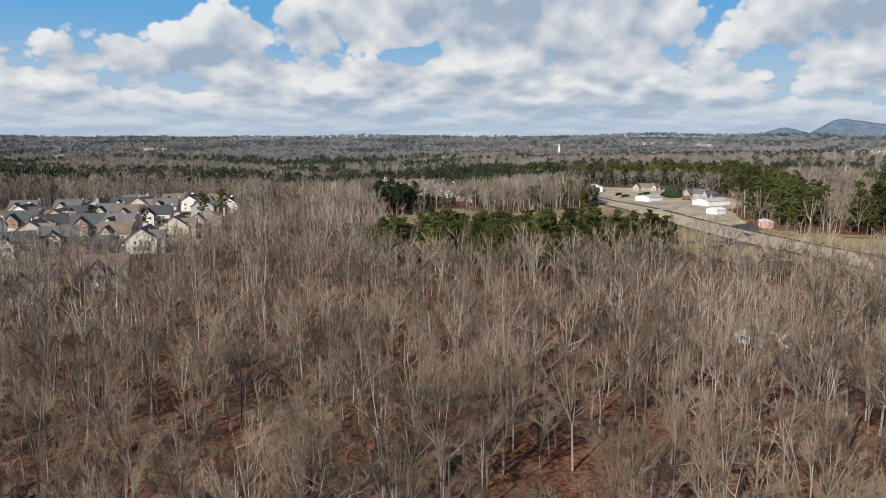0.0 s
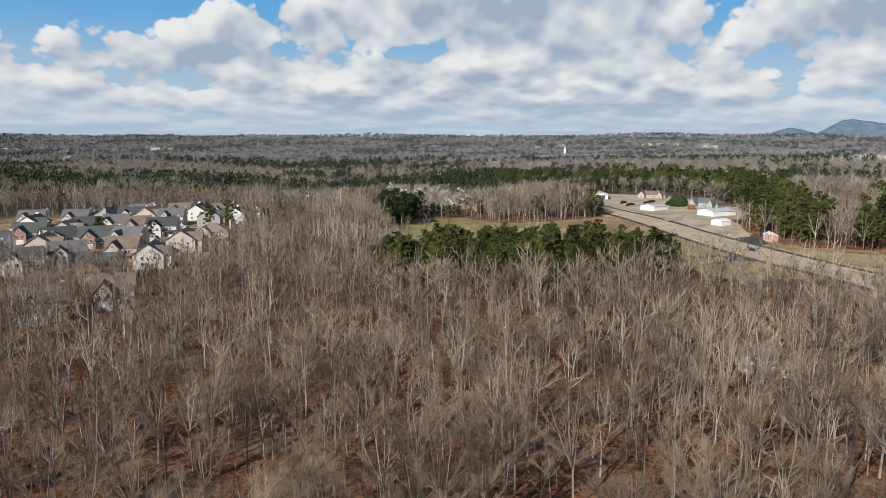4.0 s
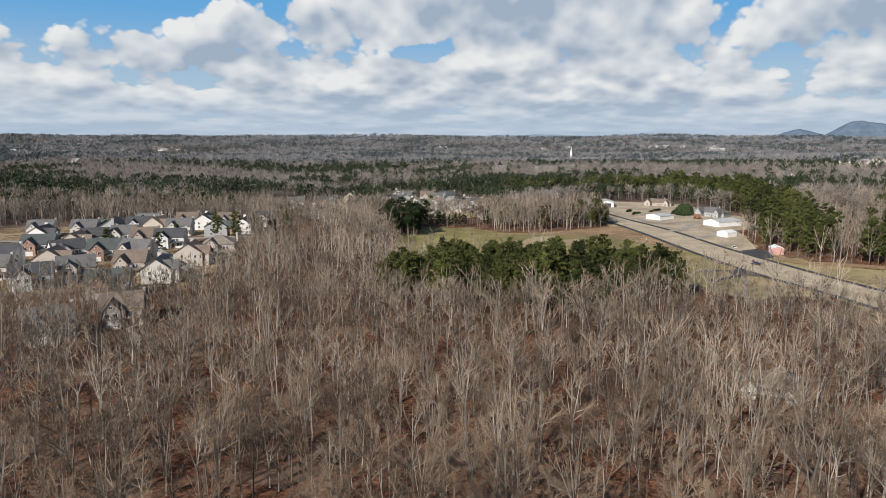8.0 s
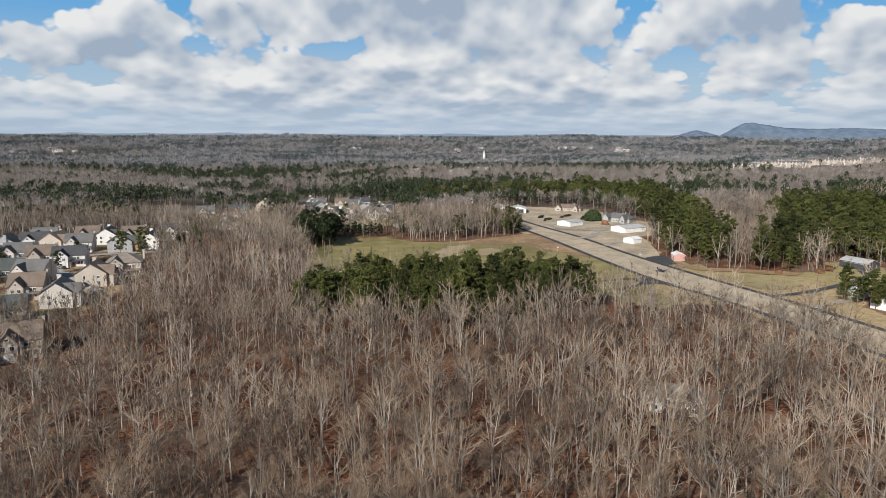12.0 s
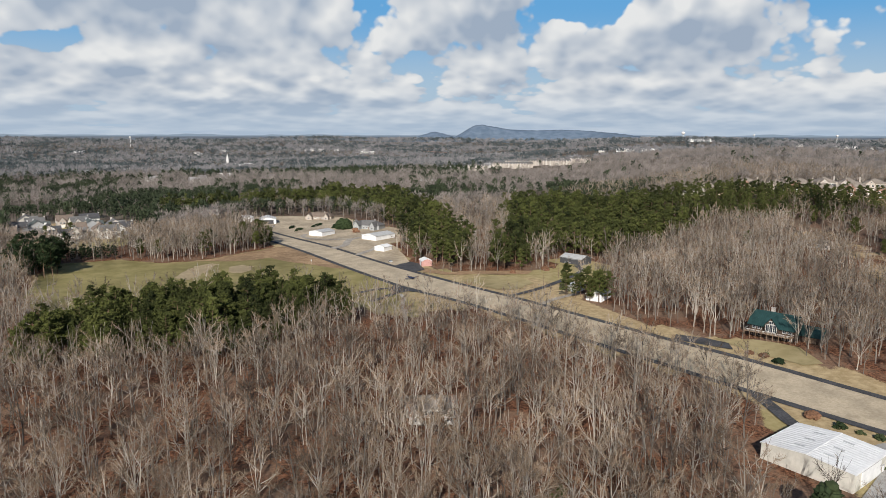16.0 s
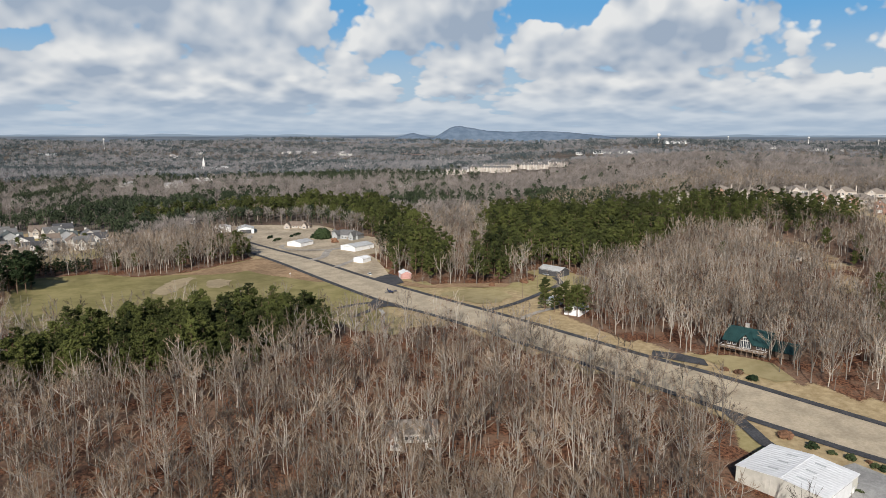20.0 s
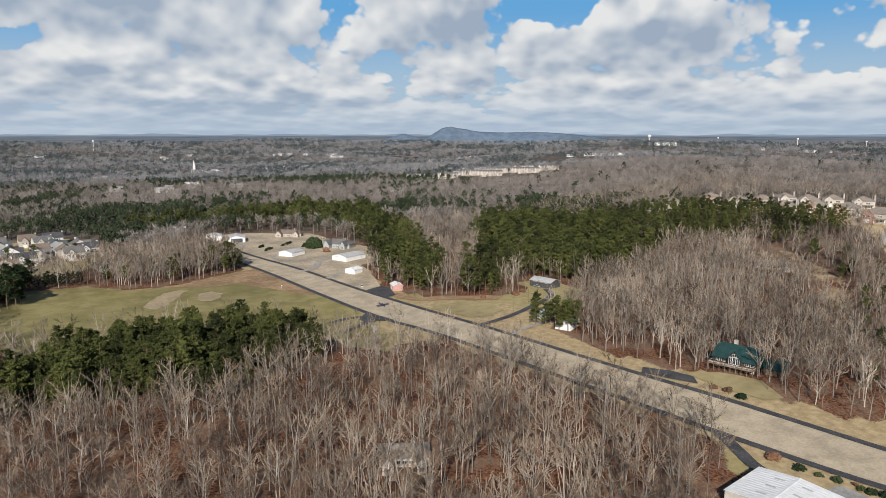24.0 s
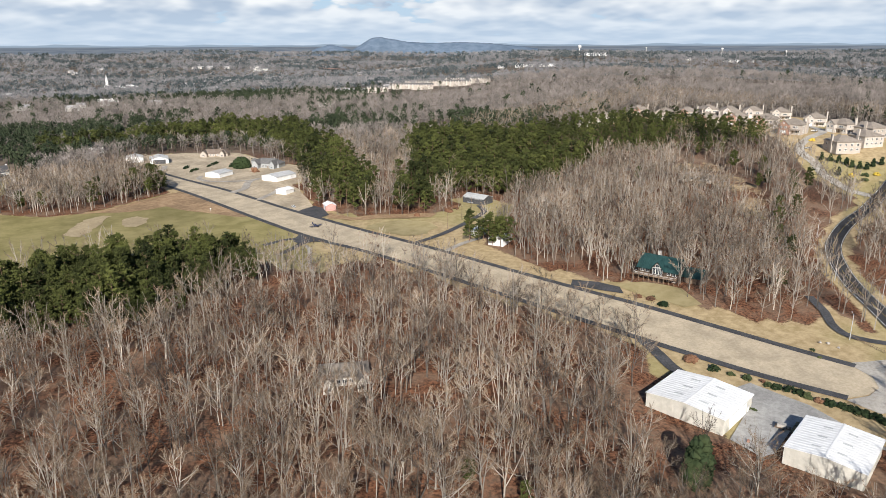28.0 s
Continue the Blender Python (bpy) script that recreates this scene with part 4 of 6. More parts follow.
    spots = kept(spots[in_any([BAND, BIG_PINES], spots, 9)])
    lot = rng.uniform(0, 1, len(spots)) + 0.5 * (wave(spots, 22, 4) - 0.5) + np.where(inside(BIG_PINES, spots[:, 0], spots[:, 1]), 0.2, 0.0)
    between = spots[lot < 0.12]
    spots = spots[lot > 0.14]
    forest("bare_woodland", far_kinds, between, rng.uniform(0.6, 0.95, len(between)), (bark, twig), "leafless trees mixed among the pines", 27)
    tall = rng.uniform(0.66, 1.14, len(spots)) * np.where(spots[:, 0] > 440, 0.78, 1.05)
    away = far_off(spots) > 680
    thin_pines = [pine_tree(450 + k, t, 26, 6, 2.1, 3) for k, t in enumerate((21, 23, 19, 22, 20))]
    forest("pine_woodland", thin_pines, spots[away], tall[away], (pine_bark, needle), "green pine woodland at the end of the runway", 29)
    spots, tall = spots[~away], tall[~away]
    forest("pine_woodland", mid_pines, spots, tall, (pine_bark, needle), "dense green pine woodland beside the runway", 24)
    spots = np.concatenate([scatter(-48, -22, 496, 562, 5.5, 34), scatter(-26, 14, 549, 560, 4.5, 35)])
    sizes = np.where(spots[:, 0] < -20, 0.95, 0.5) * rng.uniform(0.8, 1.1, len(spots))
    forest("cedar_row", mid_pines, spots, sizes, (pine_bark, cedar), "row of dark evergreens along the field", 25)
    # lone evergreens among the bare woods and round the estates
    lone = np.array([(239, 299), (236, 304), (243, 296), (233, 309), (250, 299), (-2, 112), (-60, 96), (-128, 108), (-125, 118), (52, 78), (98, 128), (60, 62), (104, 112), (-127, 452), (-118, 462), (-132, 470), (-122, 480), (-115, 445), (-112, 470),
                     (-137, 440), (-105, 455), (60, 560), (78, 552), (104, 556), (110, 541), (117, 548), (112, 552), (120, 560), (106, 566), (118, 570), (40, 536), (70, 530), (28, 545), (95, 545), (124, 556), (240, 305), (236, 312), (232, 420), (12, 700), (-20, 680), (20, 640), (-40, 700),
                     (-150, 440), (-170, 400), (-200, 400), (-172, 432), (400, 330), (470, 300), (475, 280), (380, 210), (465, 240), (458, 248), (452, 262), (300, 160), (330, 175), (404, 214), (398, 221), (434, 232), (442, 262), (356, 196), (240, 289), (244, 287), (237, 293)], float)
    small = np.where(far_off(lone) < 170, rng.uniform(0.3, 0.55, len(lone)), rng.uniform(0.6, 0.95, len(lone))) * np.where((lone[:, 1] > 500) & (lone[:, 0] > 50), 1.2, 1.0)
    for (x, y), s, k in zip(lone, small, range(len(lone))):
        ob = copy_thing(made[k % len(made)], pose(x, y, foot(x, y) - 0.1, 0, 0, 47.0 * k))
        ob.scale = (float(s) * 1.15, float(s) * 1.15, float(s))
        tagged(ob, "lone dark green evergreen among leafless trees", "tree", "scattered evergreens")

    # --- woods out to the horizon
    def dome(seed, count, tall, wide, width):
        g = np.random.default_rng(seed)
        s, t = Sprig(), Sprig()
        t.limb([(0, 0, 0), (0, 0, tall * 0.6)], [0.22, 0.15], 3)
        out = unit(g.normal(0, 1, (count, 3)) + (0, 0, 0.55))
        base = np.array((0, 0, tall * 0.58)) + out * (wide, wide, tall * 0.36) * g.uniform(0.3, 0.75, (count, 1))
        s.blades(base, base + unit(out * (1, 1, 0.8) + (0, 0, 0.5)) * wide * g.uniform(0.4, 0.75, (count, 1)), width, g)
        return t.arrays(), s.arrays()

    def blob(seed, count, tall, size):
        g = np.random.default_rng(seed)
        s, t = Sprig(), Sprig()
        t.limb([(0, 0, 0), (0, 0, tall * 0.7)], [0.3, 0.2], 3)
        out = unit(g.normal(0, 1, (count, 3)) + (0, 0, 0.25))
        base = np.array((0, 0, tall * 0.66)) + out * (size, size, tall * 0.30) * g.uniform(0.3, 0.8, (count, 1))
        s.blades(base, base + unit(out + (0, 0, 0.4)) * size * g.uniform(0.45, 0.8, (count, 1)), size * 0.55, g)
        return t.arrays(), s.arrays()

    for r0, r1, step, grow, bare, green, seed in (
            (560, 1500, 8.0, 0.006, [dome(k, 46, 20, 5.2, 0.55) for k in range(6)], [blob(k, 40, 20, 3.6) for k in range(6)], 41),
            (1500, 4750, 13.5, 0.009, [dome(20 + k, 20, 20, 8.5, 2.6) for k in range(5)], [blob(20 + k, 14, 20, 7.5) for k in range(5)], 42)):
        p = kept(polar(r0, r1, seed, step, grow))
        p = p[~in_any([BAND, BIG_PINES], p, 9) & ~((far_off(p) < 900) & (p[:, 1] < 640) & (p[:, 0] < 760) & (far_off(p) < 640))]
        g = np.random.default_rng(seed)
        lot = 0.6 * wave(p, 120, 5) + 0.4 * wave(p, 37, 9) + g.normal(0, 0.10, len(p))
        # the long dark pine belt past the estate, and the leafless hill
        belt = (np.abs(p[:, 1] - 900 - 0.25 * p[:, 0]) < 95) & (p[:, 0] < -190 + 90 * np.sin(p[:, 1] / 23))
        hill = (np.hypot(p[:, 0] - 950, p[:, 1] - 760) < 420)
        pick = (lot > 0.555) | (belt & (g.uniform(0, 1, len(p)) < 0.5))
        pick &= ~(hill & (g.uniform(0, 1, len(p)) < 0.96))
        rr, aa = far_off(p), np.arctan2(p[:, 0], p[:, 1])
        clear = np.zeros(len(p), bool)
        for hx, hy in FAR_HOMES:
            hr, ha = math.hypot(hx, hy), math.atan2(hx, hy)
            clear |= (rr > hr - 75) & (rr < hr + 12) & (np.abs(aa - ha) * hr < 13)
        for hx, hy, wide, deep in [(x, y, 30, 230) for x, y in TERRACES] + [(1165, 1470, 105, 330)]:
            hr, ha = math.hypot(hx, hy), math.atan2(hx, hy)
            clear |= (rr > hr - deep) & (rr < hr + 18) & (np.abs(aa - ha) * hr < wide) & (g.uniform(0, 1, len(p)) < 0.72)
        p, pick = p[~clear], pick[~clear]
        gaps = wave(p, 55, 13) * 0.6 + wave(p, 210, 17) * 0.4 > 0.74
        p, pick = p[~gaps], pick[~gaps]
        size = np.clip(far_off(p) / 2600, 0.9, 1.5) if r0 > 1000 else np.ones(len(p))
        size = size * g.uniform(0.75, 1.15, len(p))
        # the outer ring takes the tones with painted haze
        forest("far_bare_woods", bare, p[~pick], size[~pick], ((far_bare, far_bare) if r0 < 1000 else (hazy_bare, hazy_bare)), "grey-brown leafless woods stretching to the horizon", seed)
        forest("far_pine_woods", green, p[pick], size[pick], ((far_green, far_green) if r0 < 1000 else (hazy_pine, hazy_pine)), "dark green pine woods stretching to the horizon", seed + 5)


plant_trees()

# ---------------------------------------------------------------- buildings
def turned(ob, x, y, deg, lift=0.0):
    ob.matrix_basis = pose(x, y, foot(x, y) + lift, 0, 0, deg)
    return ob


def window(parent, x, y, z, w, h, rz, frame_mat, bars=1):
    """A framed window set on a wall; rz is the way it faces, from -y."""
    c, s = math.cos(rz), math.sin(rz)
    rim = Shape()
    for dx, dz, sx, sz in ((0, 0, w + 0.24, 0.12), (0, h - 0.02, w + 0.24, 0.14), (-w / 2 - 0.06, 0.1, 0.12, h - 0.1), (w / 2 + 0.06, 0.1, 0.12, h - 0.1)):
        rim.box(x + c * dx + s * 0.03, y + s * dx - c * 0.03, z + dz, sx, 0.14, sz, rz)
    for k in range(bars):
        rim.box(x + s * 0.02 + c * ((k + 1) / (bars + 1) - 0.5) * w, y - c * 0.02 + s * ((k + 1) / (bars + 1) - 0.5) * w, z + 0.1, 0.07, 0.1, h - 0.1, rz)
    ob = part("window", rim, frame_mat, parent)
    part("pane", Shape().box(x, y, z + 0.06, w, 0.08, h - 0.08, rz), glass, ob)
    return ob


def gable_roof(x0, x1, y0, y1, z0, z1, axis, over=0.45, thick=0.22):
    """Two pitched slabs with eaves."""
    s = Shape()
    if axis == "x":
        m, slope = (y0 + y1) / 2, (z1 - z0) / ((y1 - y0) / 2)
        lo = z0 - slope * over
        s.slab([(x0 - over, y0 - over, lo), (x1 + over, y0 - over, lo), (x1 + over, m, z1), (x0 - over, m, z1)], thick)
        s.slab([(x1 + over, y1 + over, lo), (x0 - over, y1 + over, lo), (x0 - over, m, z1), (x1 + over, m, z1)], thick)
    else:
        m, slope = (x0 + x1) / 2, (z1 - z0) / ((x1 - x0) / 2)
        lo = z0 - slope * over
        s.slab([(x0 - over, y1 + over, lo), (x0 - over, y0 - over, lo), (m, y0 - over, z1), (m, y1 + over, z1)], thick)
        s.slab([(x1 + over, y0 - over, lo), (x1 + over, y1 + over, lo), (m, y1 + over, z1), (m, y0 - over, z1)], thick)
    for k in range(len(s.v)):
        x, y, z = s.v[k]
        s.v[k] = (x, y, z + thick)
    return s


def hip_roof(x0, x1, y0, y1, z0, z1, over=0.5):
    x0, x1, y0, y1 = x0 - over, x1 + over, y0 - over, y1 + over
    k, m = (y1 - y0) / 2, (y0 + y1) / 2
    pts = [(x0, y0, z0), (x1, y0, z0), (x1, y1, z0), (x0, y1, z0), (x0 + k, m, z1), (x1 - k, m, z1)]
    low = [(x, y, z - 0.25) for x, y, z in pts[:4]]
    return Shape().add(pts + low, [(0, 1, 5, 4), (1, 2, 5), (2, 3, 4, 5), (3, 0, 4), (6, 7, 1, 0), (7, 8, 2, 1), (8, 9, 3, 2), (9, 6, 0, 3), (9, 8, 7, 6)])


def suburban_house(w, d, wall_h, rise, siding, shingle, hip, label, group, brick_front=False):
    """A two-storey house with a cross gable, garage, chimney and porch; its front faces -y."""
    ob = thing("house", label, "house", group)
    body = Shape().box(0, 0, -1.5, w, d, wall_h + 1.5)
    if not hip:
        body.wedge(-w / 2, w / 2, -d / 2, d / 2, wall_h, wall_h + rise, "x")
    part("wall", body, siding, ob)
    roof = hip_roof(-w / 2, w / 2, -d / 2, d / 2, wall_h, wall_h + rise) if hip else gable_roof(-w / 2, w / 2, -d / 2, d / 2, wall_h, wall_h + rise, "x")
    part("roof", roof, shingle, ob)
    # front cross gable and garage wing
    gx, gw, gy = -w * 0.2, w * 0.42, -d / 2
    wing = Shape().box(gx, gy - 1.2, -1.5, gw, 2.6, wall_h + 1.3).wedge(gx - gw / 2, gx + gw / 2, gy - 2.5, gy + d * 0.3, wall_h - 0.2, wall_h + rise * 0.72, "y")
    part("front_gable", wing, SIDING[5] if brick_front else siding, ob)
    part("gable_roof", gable_roof(gx - gw / 2, gx + gw / 2, gy - 2.5, gy + d * 0.32, wall_h - 0.2, wall_h + rise * 0.72, "y", 0.35), shingle, ob)
    for k in (-1, 1):
        window(ob, gx + k * gw * 0.22, gy - 2.52, wall_h * 0.55, 1.1, 1.5, 0.0, white_paint)
    window(ob, gx, gy - 2.52, wall_h + rise * 0.12, 0.9, 0.9, 0.0, white_paint)
    door = part("garage_door", Shape().box(gx, gy - 2.53, 0, gw * 0.62, 0.12, 2.3), white_paint, ob)
    for k in range(3):
        part("groove", Shape().box(gx, gy - 2.6, 0.6 + k * 0.55, gw * 0.6, 0.03, 0.04), SIDING[3], door)
    part("porch_roof", Shape().slab([(w * 0.04, gy - 1.9, 2.7), (w * 0.48, gy - 1.9, 2.7), (w * 0.48, gy, 3.3), (w * 0.04, gy, 3.3)], 0.18), shingle, ob)
    for k in (0.06, 0.46):
        part("porch_post", Shape().box(w * k, gy - 1.75, -0.6, 0.22, 0.22, 3.2), white_paint, ob)
    part("front_door", Shape().box(w * 0.14, gy - 0.03, 0.1, 1.0, 0.12, 2.1), wood, ob)
    for k in (0.3, 0.4):
        window(ob, w * k, gy - 0.02, 0.8, 1.0, 1.5, 0.0, white_paint)
        window(ob, w * k - 1.6, gy - 0.02, wall_h * 0.58, 1.0, 1.4, 0.0, white_paint)
    for side in (-1, 1):
        for yy in (-0.25, 0.2):
            for zz in (0.8, wall_h * 0.58):
                window(ob, side * (w / 2 + 0.02), yy * d, zz, 1.0, 1.4, side * math.pi / 2, white_paint)
    for k in (-0.36, -0.12, 0.12, 0.36):
        for zz in (0.8, wall_h * 0.58):
            window(ob, k * w, d / 2 + 0.02, zz, 1.1, 1.4, math.pi, white_paint)
    part("chimney", Shape().box(w / 2 + 0.35, d * 0.12, -1.0, 0.75, 1.5, wall_h + rise + 1.6).box(w / 2 + 0.35, d * 0.12, wall_h + rise + 0.55, 0.95, 1.7, 0.2), siding, ob)
    return ob


def metal_hangar(name, w, d, eave, ridge, wall_mat, roof_mat, label, category="hangar", doors=(), slots=0, group="", ribs=True, dark_doors=False):
    """A metal building, its gable ends towards -y and +y; doors are (side, offset, width, height)."""
    ob = thing(name, label, category, group)
    shell = Shape().box(0, 0, -1.2, w, d, eave + 1.2).wedge(-w / 2, w / 2, -d / 2, d / 2, eave, ridge, "y")
    part("wall", shell, wall_mat, ob)
    roof = part("roof", gable_roof(-w / 2, w / 2, -d / 2, d / 2, eave, ridge, "y", 0.25, 0.14), roof_mat, ob)
    if ribs:
        seams = Shape()
        slope = (ridge - eave) / (w / 2)
        for k in range(int(d / 1.5)):
            y = -d / 2 + 0.75 + k * 1.5
            for s in (-1, 1):
                a, b = (s * (w / 2 + 0.2), y, eave - slope * 0.2 + 0.15), (s * 0.1, y, ridge + 0.14)
                seams.slab([(a[0], y - 0.05, a[2] + 0.05), (a[0], y + 0.05, a[2] + 0.05), (b[0], y + 0.05, b[2] + 0.05), (b[0], y - 0.05, b[2] + 0.05)][:: s], 0.05)
        part("roof_seam", seams, roof_mat, roof)
        part("ridge_cap", Shape().box(0, 0, ridge + 0.13, 0.5, d + 0.5, 0.08), roof_mat, roof)
        cover = Shape()
        for k in range(int(w / 1.2)):
            for y in (-d / 2 - 0.02, d / 2 + 0.02):
                cover.box(-w / 2 + 0.6 + k * 1.2, y, -0.4, 0.12, 0.05, eave + 0.35)
        for k in range(int(d / 1.2)):
            for x in (-w / 2 - 0.02, w / 2 + 0.02):
                cover.box(x, -d / 2 + 0.6 + k * 1.2, -0.4, 0.05, 0.12, eave + 0.35)
        part("wall_rib", cover, wall_mat, ob)
        for s in (-1, 1):
            part("gutter", Shape().box(s * (w / 2 + 0.3), 0, eave - 0.22, 0.16, d + 0.4, 0.16), roof_mat, ob)
    slope = (ridge - eave) / (w / 2)
    for k in range(slots):
        s, y = (-1, 1)[k % 2], -d / 2 + d * (k // 2 + 0.75) / (slots // 2 + 0.5)
        x0, x1 = s * w * 0.10, s * w * 0.22
        part("skylight", Shape().slab([(x0, y - 0.45, ridge - slope * abs(x0) + 0.22), (x1, y - 0.45, ridge - slope * abs(x1) + 0.22),
                                       (x1, y + 0.45, ridge - slope * abs(x1) + 0.22), (x0, y + 0.45, ridge - slope * abs(x0) + 0.22)][:: s], 0.1), skylight, roof, "grey translucent roof panel")
    for side, off, dw, dh in doors:
        rz = {"s": 0.0, "n": math.pi, "e": math.pi / 2, "w": -math.pi / 2}[side]
        x, y = {"s": (off, -d / 2 - 0.05), "n": (off, d / 2 + 0.05), "e": (w / 2 + 0.05, off), "w": (-w / 2 - 0.05, off)}[side]
        # over 13.5 m wide, a dark sheet stands in for shade in an opening
        leaf = part("hangar_door", Shape().box(x, y, 0, dw, 0.16, dh, rz), dark_metal if dark_doors or dw > 13.5 else white_metal, ob)
        part("door_rail", Shape().box(x, y, dh, dw + 0.6, 0.3, 0.2, rz), grey_metal, leaf)
    return ob


def chalet():
    ob = thing("chalet", "dark log chalet with a green metal roof and a railed deck", "house")
    w, d, e, r = 19.0, 11.0, 5.6, 10.6
    part("wall", Shape().box(0, 0, -2, w, d, e + 2).wedge(-w / 2, w / 2, -d / 2, d / 2, e, r, "x"), log_wall, ob)
    roof = part("roof", gable_roof(-w / 2, w / 2, -d / 2, d / 2, e, r, "x", 0.9, 0.2), green_roof, ob, "green standing-seam metal roof")
    seams = Shape()
    slope = (r - e) / (d / 2)
    for k in range(24):
        x = -w / 2 - 0.6 + k * (w + 1.2) / 23
        for s in (-1, 1):
            y0, y1 = s * (d / 2 + 0.85), s * 0.05
            seams.slab([(x - 0.04, y0, e - slope * 0.85 + 0.27), (x + 0.04, y0, e - slope * 0.85 + 0.27), (x + 0.04, y1, r + 0.25), (x - 0.04, y1, r + 0.25)][:: -s], 0.06)
    part("roof_seam", seams, green_roof, roof)
    part("prow_gable", Shape().box(0.6, -d / 2 - 0.9, -2, 5.6, 2.0, 8.0).wedge(-2.2, 3.4, -d / 2 - 1.9, 0, 6.0, 9.6, "y"), log_wall, ob)
    part("gable_roof", gable_roof(-2.2, 3.4, -d / 2 - 1.9, 0.0, 6.0, 9.6, "y", 0.7, 0.2), green_roof, ob, "green metal cross gable")
    for k in (-1, 0, 1):
        window(ob, 0.6 + k * 1.6, -d / 2 - 1.93, 3.3, 1.35, 3.2, 0.0, white_paint)
    window(ob, 0.6, -d / 2 - 1.93, 6.8, 1.8, 1.3, 0.0, white_paint)
    for k in (-7.5, -5.0, 5.6, 8.0):
        window(ob, k, -d / 2 - 0.02, 3.2, 1.5, 1.9, 0.0, white_paint)
        window(ob, k, -d / 2 - 0.02, 0.3, 1.5, 1.6, 0.0, white_paint)
    part("chimney", Shape().box(-1.9, 0.8, 6, 1.5, 1.3, 6.6).box(-1.9, 0.8, 12.4, 1.8, 1.6, 0.25), stone, ob, "pale stone chimney")
    deck = part("deck", Shape().box(0, -d / 2 - 2.4, 2.5, w + 1, 4.4, 0.25), wood, ob)
    part("deck_rail", Shape().box(0, -d / 2 - 4.5, 3.6, w + 1, 0.1, 0.1).box(-w / 2 - 0.45, -d / 2 - 2.4, 3.6, 0.1, 4.3, 0.1).box(w / 2 + 0.45, -d / 2 - 2.4, 3.6, 0.1, 4.3, 0.1), white_paint, deck)
    for k in range(9):
        part("deck_post", Shape().box(-w / 2 - 0.4 + k * (w + 0.8) / 8, -d / 2 - 4.5, -2, 0.22, 0.22, 5.7), wood, deck)
    for k in range(36):
        part("baluster", Shape().box(-w / 2 - 0.3 + k * (w + 0.6) / 35, -d / 2 - 4.5, 2.75, 0.05, 0.05, 0.9), white_paint, deck)
    part("garage", Shape().box(15, 3, -2, 9, 8, 5.2).wedge(10.5, 19.5, -1, 7, 3.2, 6.6, "x"), log_wall, ob)
    part("garage_roof", gable_roof(10.5, 19.5, -1, 7, 3.2, 6.6, "x", 0.6, 0.2), green_roof, ob, "green metal garage roof")
    part("garage_door", Shape().box(15, -1.06, 0, 4.8, 0.12, 2.4), wood, ob)
    return ob


def wing_house(label, w, d, e, r, wall_mat, roof_mat, name="house", wings=((-0.32, 1.0), (0.34, 0.8)), turret=False):
    """A long one-storey house with two cross wings."""
    ob = thing(name, label, "house")
    part("wall", Shape().box(0, 0, -1.5, w, d, e + 1.5), wall_mat, ob)
    part("roof", hip_roof(-w / 2, w / 2, -d / 2, d / 2, e, r), roof_mat, ob)
    for f, s in wings:
        x, ww, dd = f * w, w * 0.22 * s, d * 0.5
        part("wing", Shape().box(x, -d / 2 - dd / 2, -1.5, ww, dd, e + 1.5).wedge(x - ww / 2, x + ww / 2, -d / 2 - dd, 0, e, r - 0.5, "y"), wall_mat, ob)
        part("wing_roof", gable_roof(x - ww / 2, x + ww / 2, -d / 2 - dd, 0, e, r - 0.5, "y", 0.4), roof_mat, ob)
        window(ob, x, -d / 2 - dd - 0.02, 0.9, 1.6, 1.4, 0.0, white_paint)
    for k in (-0.12, 0.0, 0.14):
        window(ob, k * w, -d / 2 - 0.02, 0.9, 1.3, 1.4, 0.0, white_paint)
    part("door", Shape().box(0.07 * w, -d / 2 - 0.04, 0, 1.0, 0.12, 2.1), wood, ob)
    part("chimney", Shape().box(0.2 * w, d * 0.1, e, 0.9, 0.9, r - e + 1.2), stone, ob)
    if turret:
        t = part("turret", Shape().tube((-w * 0.48, -d * 0.3, -1.5), (-w * 0.48, -d * 0.3, e + 2.0), 3.2, 3.2, 14), wall_mat, ob)
        part("turret_roof", Shape().tube((-w * 0.48, -d * 0.3, e + 2.0), (-w * 0.48, -d * 0.3, e + 4.6), 3.6, 0.1, 14), roof_mat, t)
    return ob


